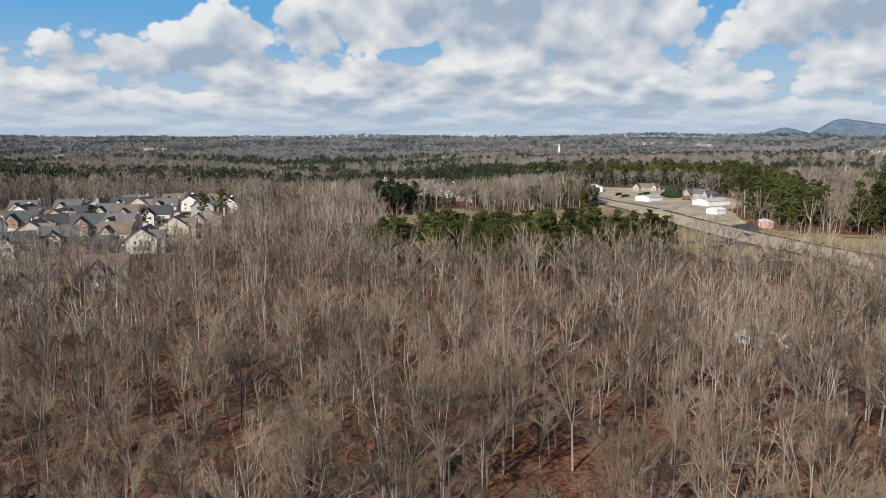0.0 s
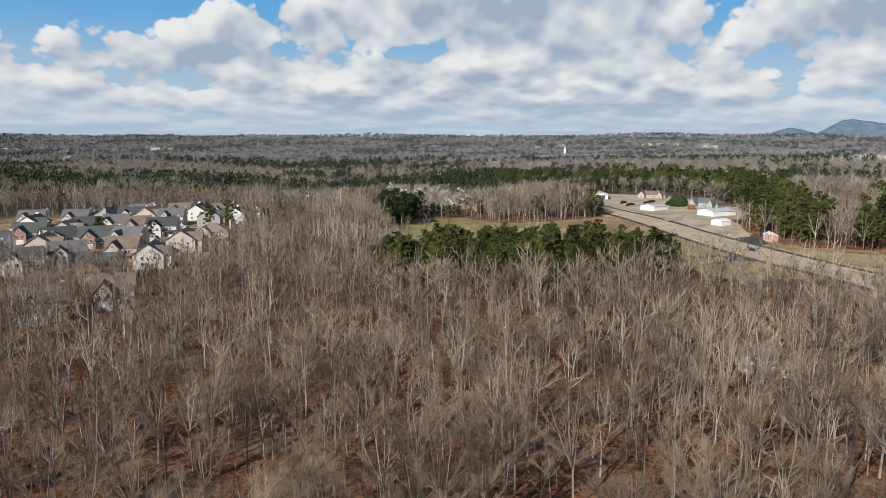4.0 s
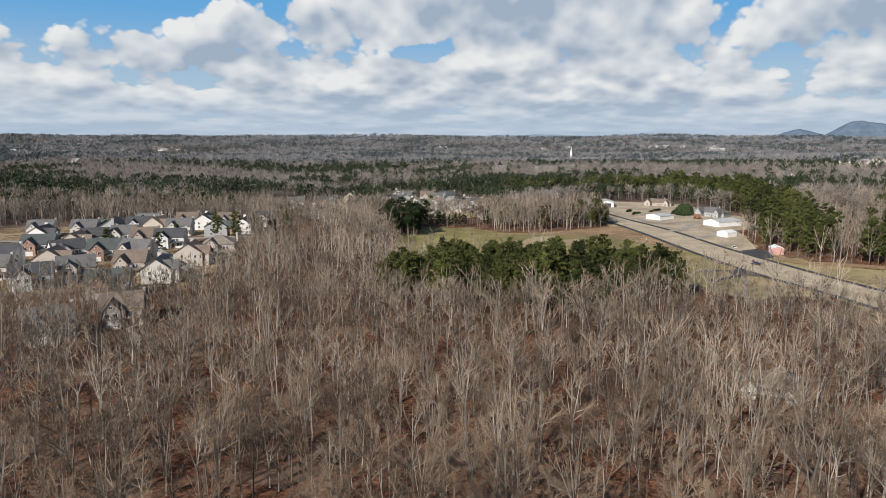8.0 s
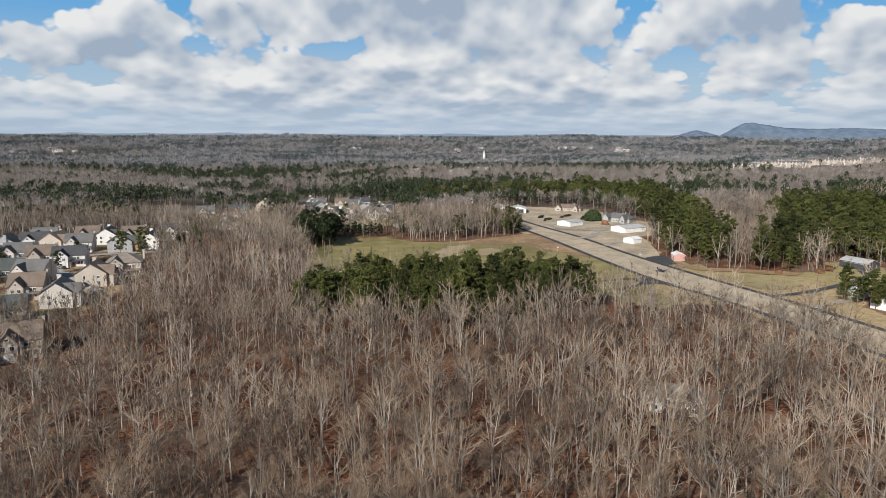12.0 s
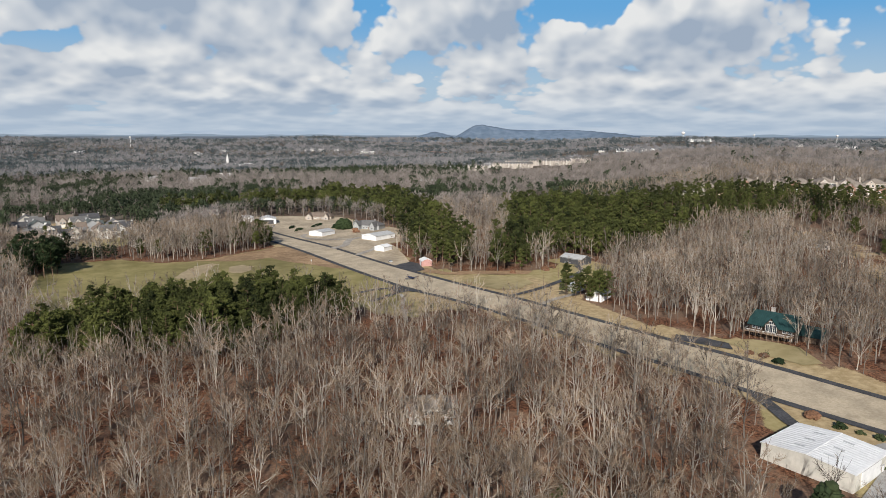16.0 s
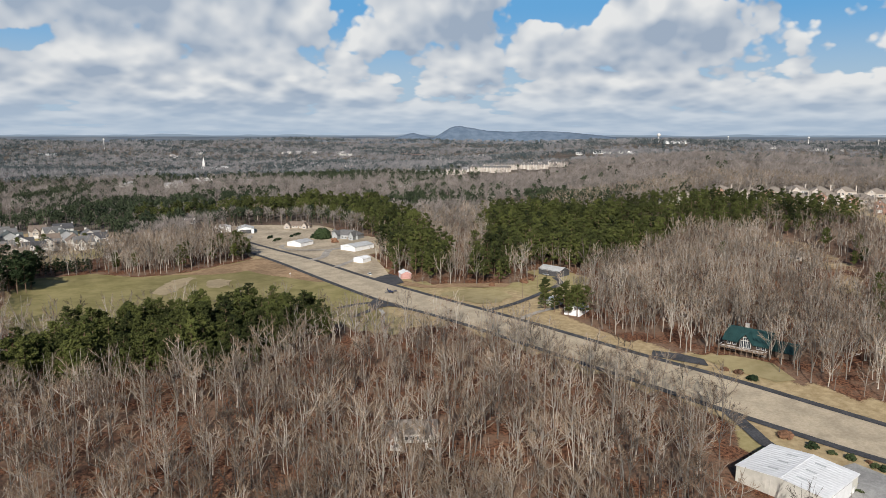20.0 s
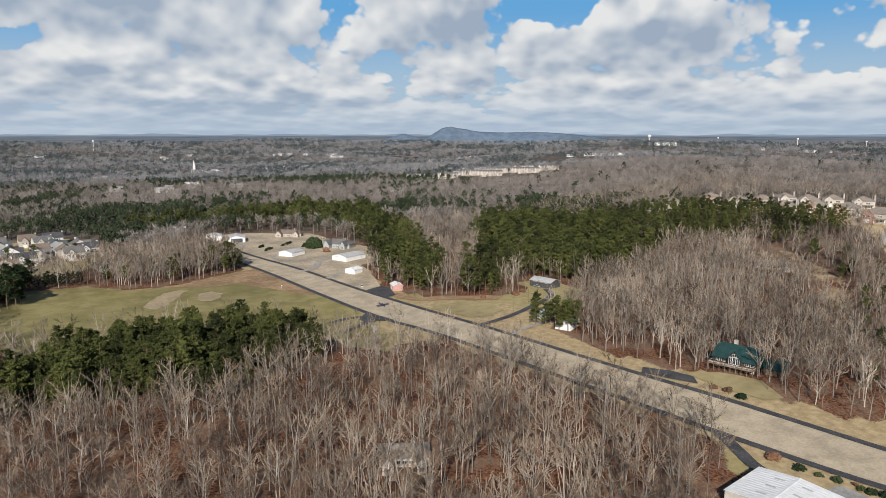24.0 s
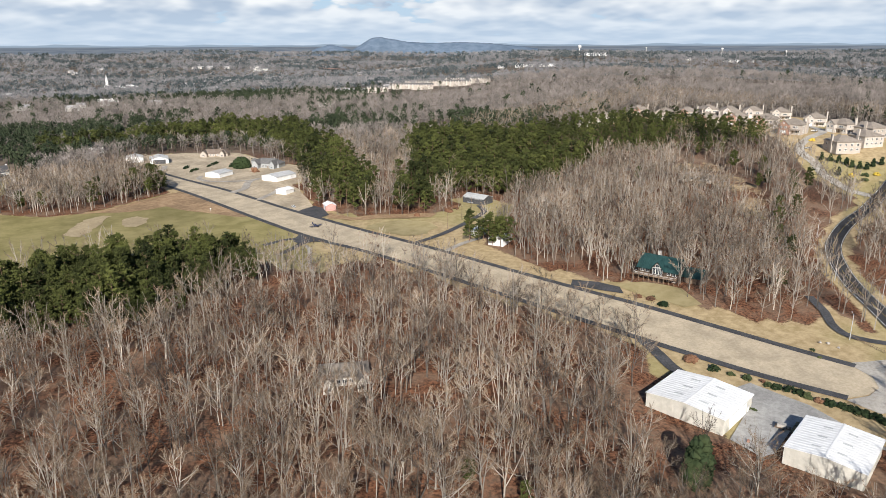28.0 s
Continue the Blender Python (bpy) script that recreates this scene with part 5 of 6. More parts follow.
def aeroplane():
    ob = thing("aeroplane", "small dark blue low-wing propeller aeroplane on the grass runway", "aeroplane")
    hull = Shape()
    rings = ((-3.4, 0.10, 1.25), (-2.2, 0.30, 1.15), (-0.8, 0.52, 1.05), (0.6, 0.58, 1.05), (1.9, 0.50, 1.05), (2.7, 0.36, 1.05), (3.0, 0.12, 1.05))
    for (y0, r0, z0), (y1, r1, z1) in zip(rings, rings[1:]):
        hull.tube((0, y0, z0), (0, y1, z1), r0, r1, 12)
    body = part("fuselage", hull, navy, ob, "dark blue fuselage")
    for s in (-1, 1):
        part("wing", Shape().slab([(s * 0.3, 1.2, 0.85), (s * 4.6, 0.9, 1.15), (s * 4.6, -0.1, 1.15), (s * 0.3, -0.5, 0.85)][:: -s], 0.14), navy, ob)
        part("tailplane", Shape().slab([(s * 0.1, -2.6, 1.35), (s * 1.5, -2.9, 1.38), (s * 1.5, -3.5, 1.38), (s * 0.1, -3.5, 1.35)][:: -s], 0.08), navy, ob)
        wheel = part("wheel", Shape().tube((s * 1.2 - 0.1, 0.5, 0.24), (s * 1.2 + 0.1, 0.5, 0.24), 0.24, 0.24, 12), rubber, ob)
        part("strut", Shape().tube((s * 1.2, 0.5, 0.24), (s * 1.0, 0.45, 0.9), 0.05, 0.07, 6), white_paint, wheel)
    part("wheel", Shape().tube((-0.08, 2.2, 0.2), (0.08, 2.2, 0.2), 0.2, 0.2, 12).tube((0, 2.2, 0.2), (0, 2.1, 0.8), 0.04, 0.04, 6), rubber, ob)
    part("fin", Shape().add([(-0.04, -2.4, 1.3), (-0.04, -3.5, 1.3), (-0.04, -3.6, 2.6), (-0.04, -3.1, 2.6), (0.04, -2.4, 1.3), (0.04, -3.5, 1.3), (0.04, -3.6, 2.6), (0.04, -3.1, 2.6)],
                             [(0, 3, 2, 1), (4, 5, 6, 7), (0, 4, 7, 3), (3, 7, 6, 2), (2, 6, 5, 1), (1, 5, 4, 0)]), navy, ob)
    part("canopy", Shape().tube((0, -0.7, 1.45), (0, 0.2, 1.62), 0.18, 0.42, 10).tube((0, 0.2, 1.62), (0, 1.1, 1.4), 0.42, 0.15, 10), glass, body)
    part("propeller", Shape().box(0, 3.08, 0.25, 0.14, 0.05, 1.65).tube((0, 3.0, 1.05), (0, 3.25, 1.05), 0.14, 0.02, 8), dark_metal, ob)
    return ob


def car(paint, label):
    ob = thing("car", label, "car", "parked cars")
    part("body", Shape().add([(-0.9, -2.2, 0.35), (0.9, -2.2, 0.35), (0.9, 2.2, 0.35), (-0.9, 2.2, 0.35), (-0.9, -2.2, 0.85), (0.9, -2.2, 0.85), (0.9, 2.2, 0.8), (-0.9, 2.2, 0.8)],
                             [(3, 2, 1, 0), (4, 5, 6, 7), (0, 1, 5, 4), (1, 2, 6, 5), (2, 3, 7, 6), (3, 0, 4, 7)]), paint, ob)
    part("cabin", Shape().add([(-0.85, -1.5, 0.84), (0.85, -1.5, 0.84), (0.85, 1.1, 0.82), (-0.85, 1.1, 0.82), (-0.68, -1.1, 1.45), (0.68, -1.1, 1.45), (0.68, 0.3, 1.45), (-0.68, 0.3, 1.45)],
                              [(0, 1, 5, 4), (1, 2, 6, 5), (2, 3, 7, 6), (3, 0, 4, 7)]), glass, ob)
    part("roof", Shape().box(0, -0.4, 1.45, 1.36, 1.4, 0.05), paint, ob)
    for x in (-0.85, 0.85):
        for y in (-1.4, 1.4):
            part("wheel", Shape().tube((x - 0.1, y, 0.33), (x + 0.1, y, 0.33), 0.33, 0.33, 12), rubber, ob)
    return ob


# --- hangars and sheds round the runway
turned(metal_hangar("hangar", 25.6, 22.3, 5.3, 6.35, cream_metal, white_metal, "cream metal hangar with a bright white low gable roof", doors=(("e", 0.0, 13.0, 4.6), ("e", 8.0, 1.2, 2.2)), slots=6,
                    group="runway hangars"), 185.6, 120.4, -78.5)
turned(metal_hangar("hangar", 20.5, 22.5, 5.3, 6.2, cream_metal, white_metal, "cream metal hangar with white roof and grey skylights", doors=(("w", 0.0, 12.0, 4.4),), slots=6,
                    group="runway hangars"), 191.8, 80.2, -76.0)
turned(chalet(), 271.5, 204.5, -72.5)
# the barn's dark door sheet imitates the shaded inside of its open front
turned(metal_hangar("barn", 11.0, 18.0, 4.2, 6.0, dark_metal, pale_roof, "dark open-fronted barn with a pale grey metal roof", "barn", doors=(("w", 0.0, 14.0, 3.4),)), 294, 381, 16)
turned(metal_hangar("shed", 9.0, 7.0, 3.4, 4.6, white_metal, white_metal, "white metal shed half hidden behind evergreens", "shed", doors=(("s", 0.0, 3.0, 2.6),)), 247, 318, 25)
turned(metal_hangar("shed", 9.0, 13.0, 3.6, 5.0, white_metal, white_metal, "long white metal shed behind evergreens", "shed", doors=(("s", 0.0, 3.4, 2.8),)), 246, 297, -62)
turned(metal_hangar("shed", 7.0, 9.5, 3.6, 5.0, pink_block, white_metal, "pinkish block shed with a pale roof beside the apron", "shed", doors=(("w", 0.0, 3.2, 2.8),)), 204, 432, -12)
turned(metal_hangar("hangar", 16.5, 23.0, 3.8, 5.4, white_metal, pale_roof, "long white metal hangar on the dry lawn", doors=(("s", 0.0, 11.0, 3.4),), group="runway hangars"), 213, 545, -66)
turned(metal_hangar("shed", 9.0, 10.0, 3.2, 4.4, white_metal, white_metal, "small white metal shed beneath the pines", "shed", doors=(("s", 0.0, 4.0, 2.6),)), 197, 494, -60)
turned(metal_hangar("hangar", 15.0, 17.0, 3.6, 5.0, white_metal, pale_roof, "white metal hangar across the taxiway", doors=(("s", 0.0, 10.0, 3.2),), group="runway hangars"), 178, 592, -58)
turned(metal_hangar("hangar", 16.0, 22.0, 4.4, 6.6, white_metal, pale_roof, "white metal hangar with a dark door", dark_doors=True, doors=(("s", 0.0, 11.0, 4.0),), group="runway hangars"), 153, 693, -12)
turned(metal_hangar("hangar", 15.0, 20.0, 4.2, 6.0, white_metal, pale_roof, "white metal hangar at the end of the runway", doors=(("s", 0.0, 10.0, 3.6),), group="runway hangars"), 136, 716, -12)
turned(wing_house("brown ranch house with a brown shingle roof below pines", 27, 10, 3.2, 6.8, SIDING[2], SHINGLE[1]), 208, 700, -32)
turned(wing_house("grey house with gabled wings and a round turret", 25, 12, 4.0, 8.0, SIDING[3], SHINGLE[0], turret=True), 228, 606, -48)
turned(wing_house("cream house with a faded roof among leafless trees", 17, 11, 3.4, 6.0, SIDING[0], SHINGLE[4]), 99, 203, -25)
turned(wing_house("low house with a faded roof in a clearing", 24, 10, 3.0, 5.6, SIDING[2], SHINGLE[4]), 432, 303, -60)
turned(metal_hangar("shed", 6.0, 8.0, 3.0, 4.6, white_metal, pale_roof, "small white shed beneath the pines", "shed", doors=(("s", 0.0, 2.4, 2.3),)), -29, 333, 20)
turned(aeroplane(), 176, 394, 192, 0.3)

# --- suburban houses: pattern, place, heading
STYLES = [suburban_house(13, 11, 5.8, 4.2, SIDING[0], SHINGLE[0], False, "cream two-storey house with a steep grey gabled roof", "suburban houses"),
          suburban_house(14, 11, 5.8, 4.0, SIDING[1], SHINGLE[2], False, "white two-storey house with a dark gabled roof", "suburban houses"),
          suburban_house(12, 12, 5.8, 4.4, SIDING[2], SHINGLE[1], False, "tan two-storey house with a brown gabled roof", "suburban houses"),
          suburban_house(14, 12, 5.8, 4.2, SIDING[3], SHINGLE[3], False, "grey two-storey house with a greenish gabled roof", "suburban houses", True),
          suburban_house(13, 12, 6.4, 3.8, SIDING[4], SHINGLE[4], True, "sand-coloured two-storey house with a hipped tan roof", "hillside houses"),
          suburban_house(14, 12, 6.8, 3.8, SIDING[2], SHINGLE[4], True, "tan three-storey house with a hipped brown roof", "hillside houses", True)]
PLOTS = [(0, -251, 472, 12), (1, -223, 429, 20), (2, -223, 408, 95), (3, -234, 478, -80), (0, -209, 440, 10), (2, -190, 428, 15), (1, -173, 425, 12), (3, -193, 384, 18), (0, -174, 382, -5),
         (0, -181, 330, 30), (1, -221, 490, 15), (2, -206, 486, 80), (0, -187, 476, 8), (3, -161, 476, 100), (1, -145, 486, 95), (2, -165, 514, 12), (0, -140, 330, 100), (2, -140, 372, 95),
         (4, -133, 398, 10), (0, -224, 512, 5), (2, -197, 517, 12), (1, -182, 512, 95), (1, -214, 382, 40), (3, -240, 400, 15), (1, -262, 440, 95), (0, -280, 470, 12),
         (0, -155, 692, 15), (1, -119, 602, 95), (3, -125, 702, 10), (2, -108, 757, 80), (1, -142, 535, 12),
         (0, -53, 777, 10), (1, -39, 722, 95), (2, -28, 791, 8), (0, -15, 778, 15), (3, -5, 752, 100), (2, 4, 711, 95), (0, 10, 692, 10), (1, -27, 673, 12), (2, -40, 641, 95), (0, -50, 685, 15),
         (4, 33, 606, 100), (1, -66, 745, 10), (0, -62, 800, 95), (2, -16, 726, 12), (3, -50, 755, 100), (1, -6, 800, 8), (0, 16, 745, 95), (2, -70, 706, 5), (1, 22, 716, 12), (0, -18, 700, 95), (2, -54, 660, 10),
         (1, -192, 312, 30), (0, -222, 330, 15), (2, -205, 352, 100), (3, -150, 300, 20), (0, -143, 240, 35), (2, -126, 262, 20), (1, -240, 365, 10), (2, -160, 345, 10), (1, 113, 809, 10),
         (4, 517, 497, -40), (4, 547, 501, -55), (5, 620, 518, -40), (4, 601, 468, -60), (5, 606, 445, -50), (4, 643, 447, -35), (5, 580, 403, -60), (4, 640, 420, -50), (5, 600, 386, -60), (4, 661, 408, -55), (5, 600, 356, -70), (4, 674, 386, -60), (5, 583, 321, -80), (4, 647, 337, -65), (4, 620, 298, -100), (5, 556, 266, 150), (4, 583, 262, 160), (5, 616, 274, 170)]
used = set()
for kind_no, x, y, deg in PLOTS:
    style = STYLES[kind_no]
    at = pose(x, y, foot(x, y) + 0.4, 0, 0, deg)
    size = 1.38 if kind_no > 3 else 1.25
    if kind_no in used:
        copy_thing(style, at).scale = (size, size, 1.12)
    else:
        used.add(kind_no)
        style.matrix_basis = at @ Matrix.Diagonal((size, size, 1.12, 1))

# ---------------------------------------------------------------- small and far things
def shrub(name, mat, rx, ry, rz, seed, label, category="bush", group="", blades=260):
    """A bush of many small leaf blades over short stems."""
    rng = np.random.default_rng(seed)
    ob = thing(name, label, category, group)
    stems, leaf = Sprig(), Sprig()
    for k in range(7):
        stems.limb([(0, 0, -0.1), heading(k * 0.9, rng.uniform(0.5, 1.3)) * (rx * 0.6, ry * 0.6, rz * 0.7)], [0.05, 0], 3)
    for _ in range(blades // 5):
        d = rng.normal(0, 1, 3)
        d /= np.linalg.norm(d)
        d[2] = abs(d[2])
        q = d * (rx, ry, rz) * rng.uniform(0.55, 0.95)
        if rng.uniform() < 0.5:
            leaf.clump(q * 0.9 + (0, 0, 0.1 * rz), min(rx, ry, rz) * rng.uniform(0.28, 0.48), rng, 0.8)
        leaf.tuft(q, min(rx, ry, rz) * 0.30, 5, rng, 1.0)
    v, t = leaf.arrays()
    part("stem", mesh_of("stem", *stems.arrays(), (bark,), np.zeros(stems.n)), bark, ob)
    part("foliage", mesh_of("foliage", v, t, (mat,), np.full(len(v), rng.uniform(0, 1))), mat, ob)
    return ob


for k, (x, y, r, h, mat) in enumerate(((211, 142.3, 3.2, 2.2, russet), (212.2, 133.2, 2.6, 1.8, cedar), (216, 122.5, 1.9, 1.6, shrub_leaf), (218.4, 118, 1.2, 1.1, russet), (218.2, 113, 2.6, 1.6, cedar),
                                       (220.5, 109.2, 2.8, 1.6, cedar), (220.8, 103.5, 2.3, 1.6, shrub_leaf), (221, 99.7, 1.9, 1.3, russet), (223.6, 92.5, 2.9, 1.8, cedar), (224, 87, 2.8, 1.9, cedar), (224.5, 80, 3.0, 2.0, cedar),
                                       (244.4, 181.5, 3.0, 2.0, cedar), (243.2, 194.5, 2.0, 1.4, russet), (245.2, 188.8, 2.4, 1.7, russet), (248, 190, 1.2, 1.0, shrub_leaf), (208, 588, 4.0, 4.2, russet), (201, 627, 3.5, 4.0, cedar),
                                       (240, 376, 2.5, 2.5, russet), (262, 371, 3.0, 3.6, russet), (270, 374, 2.2, 2.8, russet), (221.2, 106.2, 2.4, 1.5, cedar), (222.3, 96.4, 2.7, 1.6, cedar), (223.8, 89.6, 2.6, 1.7, cedar), (224.6, 83.6, 2.8, 1.8, cedar), (225, 76.5, 2.8, 1.8, cedar), (217.4, 115.4, 2.0, 1.3, shrub_leaf), (214, 127.5, 1.8, 1.3, shrub_leaf), (256, 121, 1.2, 1.0, straw_grass), (252, 116, 1.0, 0.8, straw_grass))):
    turned(shrub("bush", mat if mat is not straw_grass else shrub_leaf, r, r * 0.85, h, 60 + k, "rounded evergreen bush beside the runway" if mat is cedar else "brownish winter shrub beside the lawn", "bush", "shrubs round the runway"), x, y, 37 * k)
turned(shrub("clipped_hedge", shrub_leaf, 2.6, 1.1, 1.1, 91, "low clipped green hedge against the hangar", "hedge"), 198.4, 109.5, -72)
for k, (x, y, deg, ln) in enumerate(((167, 628, 50, 22), (190, 648, 48, 28), (165, 645, 50, 14))):
    turned(shrub("hedge", cedar, ln / 2, 1.8, 2.4, 95 + k, "dark evergreen hedge on the dry lawn", "hedge", "hangar hedges", 500), x, y, deg)
turned(shrub("evergreen_dome", cedar, 7.5, 7.0, 9.5, 99, "broad dark evergreen dome beside the grey house", "tree", "", 1600), 207, 617, 0)
for k, (x, y) in enumerate(((565, 294), (510, 225), (514, 236), (520, 230), (526, 225), (505, 230))):
    turned(shrub("golden_bush" if k % 2 == 0 else "bush", gold_leaf if k % 2 == 0 else shrub_leaf, 2.6, 2.6, 2.2, 120 + k, "bright golden shrub beside the estate street" if k % 2 == 0 else "dull green shrub beside the estate street", "bush", "estate shrubs"), x, y, 20 * k)
for k, (x, y) in enumerate(((530, 267), (531.6, 261), (532, 255), (531.4, 249), (529, 244), (530, 239), (532, 235), (540, 234.5), (547, 232), (510, 243))):
    turned(shrub("cypress", cedar, 1.8, 1.8, 6.5, 140 + k, "slim dark cypress beside the estate street", "tree", "cypress row", 420), x, y, 0)


turned(shrub("broad_evergreen", shrub_leaf, 4.0, 3.8, 15.0, 161, "tall rounded olive-green evergreen beside the hangar yard", "tree", "", 2600), 150, 95, 0)
far_village()
for k, (x, y, sc) in enumerate(((411, 281, 0.72), (492, 288, 0.8), (478, 318, 0.7), (436, 227, 0.85), (417, 236, 0.75), (480, 292, 0.75), (455, 330, 0.7))):
    oak = copy_thing(bpy.data.objects["bare_tree.003" if k % 2 else "bare_tree.005"], pose(x, y, foot(x, y) - 0.2, 0, 0, 50 * k))
    oak.scale = (sc * 1.25, sc * 1.25, sc)
    tagged(oak, "broad pale leafless oak in the hillside clearing", "tree", "clearing oaks")


def street_lamp():
    ob = thing("street_lamp", "tall grey steel street lamp beside the road", "lamp", "road lamps")
    part("pole", Shape().tube((0, 0, -0.3), (0, 0, 10.5), 0.17, 0.10, 8), grey_metal, ob)
    part("arm", Shape().tube((0, 0, 10.3), (0, 2.2, 10.8), 0.07, 0.05, 6), grey_metal, ob)
    part("head", Shape().box(0, 2.4, 10.68, 0.35, 0.8, 0.16), grey_metal, ob)
    return ob


lamp = turned(street_lamp(), 276.8, 117.4, -50)
for x, y, deg in ((333, 152.5, -60), (326, 128, 120), (392, 193, -40)):
    copy_thing(lamp, pose(x, y, foot(x, y), 0, 0, deg))


def utility_pole():
    ob = thing("utility_pole", "weathered wooden utility pole with a crossarm", "pole", "utility poles")
    part("pole", Shape().tube((0, 0, -0.5), (0, 0, 10.0), 0.16, 0.11, 8), wood, ob)
    part("crossarm", Shape().box(0, 0, 9.2, 2.4, 0.12, 0.14), wood, ob)
    for k in (-1, 0, 1):
        part("insulator", Shape().tube((k, 0, 9.34), (k, 0, 9.55), 0.06, 0.04, 6), white_paint, ob)
    return ob


up = turned(utility_pole(), 256, 348, 20)
for x, y in ((238, 338), (274, 362)):
    copy_thing(up, pose(x, y, foot(x, y), 0, 0, 25))

ob = thing("trailer", "tan flatbed utility trailer parked in the yard", "trailer")
part("bed", Shape().box(0, 0, 0.6, 2.2, 4.6, 0.18), wood, ob)
part("load", Shape().box(0, 0.4, 0.78, 1.7, 2.6, 0.9).box(0.2, -1.4, 0.78, 1.2, 0.7, 0.5), stone, ob)
for s in (-1, 1):
    part("wheel", Shape().tube((s * 1.15 - 0.1, -0.3, 0.33), (s * 1.15 + 0.1, -0.3, 0.33), 0.33, 0.33, 12), rubber, ob)
part("drawbar", Shape().box(0, 2.9, 0.55, 0.12, 1.3, 0.12), dark_metal, ob)
turned(ob, 195.5, 97.2, 25, 0.35)
for (x, y, deg, sx, mat, lab) in ((180.2, 99, 20, 0.7, brick, "rusty red crate standing in the yard"), (178.6, 95, 50, 0.9, stone, "pile of pale rubble beside the yard"), (182.5, 96.5, 10, 0.6, wood, "small wooden pallet stack in the yard")):
    ob = thing("crate", lab, "clutter")
    part("base", Shape().box(0, 0, 0, sx * 1.6, sx * 1.2, 0.15), wood, ob)
    part("load", Shape().box(0, 0, 0.15, sx * 1.4, sx, sx * 0.7).box(0.15, 0.1, 0.15 + sx * 0.7, sx * 0.7, sx * 0.5, sx * 0.3), mat, ob)
    turned(ob, x, y, deg, 0.35)
cars = [car(white_paint, "white parked saloon car"), car(dark_metal, "black parked saloon car"), car(grey_metal, "silver parked saloon car")]
for k, (x, y, deg) in enumerate(((545, 286, 40), (289, 388, 20), (287, 381, 10), (600, 312, 30), (-172, 412, 40), (-196, 445, 60), (-228, 452, 90), (-140, 470, 85), (264, 96, 60), (185, 450, 0))):
    c = cars[k % 3]
    at = pose(x, y, foot(x, y) + 0.4, 0, 0, deg)
    if k < 3:
        c.matrix_basis = at
    else:
        copy_thing(c, at)
ob = thing("windsock", "small white runway marker post", "marker")
part("post", Shape().tube((0, 0, 0), (0, 0, 3.0), 0.06, 0.05, 6), white_paint, ob)
part("board", Shape().box(0, 0, 2.4, 0.9, 0.08, 0.7), white_paint, ob)
turned(ob, 133, 468, 0)


def warehouse(w, d, h, wall_mat, roof_mat, label, x, y, deg):
    ob = thing("warehouse", label, "building", "distant buildings")
    part("wall", Shape().box(0, 0, -2, w, d, h + 2), wall_mat, ob)
    part("roof", gable_roof(-w / 2, w / 2, -d / 2, d / 2, h, h + d * 0.06, "x", 0.5), roof_mat, ob)
    for k in range(4):
        part("dock_door", Shape().box(-w * 0.36 + k * w * 0.24, -d / 2 - 0.1, 0, w * 0.12, 0.3, h * 0.6), grey_metal, ob)
    return turned(ob, x, y, deg)


for w, d, h, wm, rm, lab, x, y, deg in (
        (60, 30, 9, white_metal, white_metal, "long white metal warehouse among far woods", 1627, 1868, -40), (90, 40, 9, white_metal, white_metal, "large white warehouse on a far ridge", 2121, 2015, -45),
        (55, 28, 8, white_metal, grey_metal, "white metal warehouse among far woods", 1730, 1860, -40), (50, 22, 7, cream_metal, white_metal, "pale metal warehouse in distant woods", 894, 2405, -20),
        (70, 22, 6, cream_metal, white_metal, "long low pale building beside a far road", 3, 1673, 10), (40, 14, 6, SIDING[2], SHINGLE[4], "brown-roofed building behind the pine belt", -390, 763, 8),
        (36, 14, 6, SIDING[1], SHINGLE[4], "white building behind the pine belt", -314, 1043, 5), (30, 14, 6, SIDING[1], white_metal, "white-walled building behind the pine belt", -262, 1040, 5),
        (26, 12, 7, SIDING[0], SHINGLE[4], "cream building beside far woods", 492, 1038, -30), (60, 24, 6, white_metal, white_metal, "white hall beside a far church", 372, 1975, -8),
        (48, 20, 6, SIDING[1], SHINGLE[0], "pale school building in far woods", -120, 2300, 5), (70, 30, 8, white_metal, white_metal, "white factory hall near the horizon", -60, 3300, 0),
        (40, 20, 7, SIDING[1], SHINGLE[0], "pale building in distant woods", 250, 1520, -5), (34, 16, 6, SIDING[0], SHINGLE[4], "cream building in distant woods", 640, 1750, -20)):
    warehouse(w, d, h, wm, rm, lab, x, y, deg)
# terraces below the bare knoll
town = thing("townhouse_row", "row of cream townhouses with grey roofs below the knoll", "houses", "far townhouses")
part("wall", Shape().box(0, 0, -2, 44, 12, 10), SIDING[2], town)
part("roof", gable_roof(-22, 22, -6, 6, 8, 11.5, "x"), SHINGLE[0], town)
for k in range(8):
    part("bay", Shape().box(-19.2 + k * 5.5, -6.6, -2, 3.0, 1.4, 10).wedge(-20.8 + k * 5.5, -17.6 + k * 5.5, -7.4, -2, 8, 10.4, "y"), SIDING[(0, 2, 4)[k % 3]], town)
for k, (x, y) in enumerate(TERRACES):
    at = pose(x, y, foot(x, y) + 1, 0, 0, -32 - 2.5 * (k % 3))
    if k:
        copy_thing(town, at)
    else:
        town.matrix_basis = at
sheet("bare_knoll", [(1165 + 95 * math.cos(a) - 15 * math.sin(a), 1470 + 75 * math.sin(a)) for a in np.arange(0, 6.28, 0.35)], straw_grass, 9.0, 30, "bare straw-coloured knoll above townhouses", "hill", ragged=6)
sheet("clay_cut", [(1156 + 60 * math.cos(a), 2360 + 60 * math.sin(a)) for a in np.arange(0, 6.28, 0.5)], brick, 12.0, 30, "red clay cutting among far woods", "earth", ragged=8)

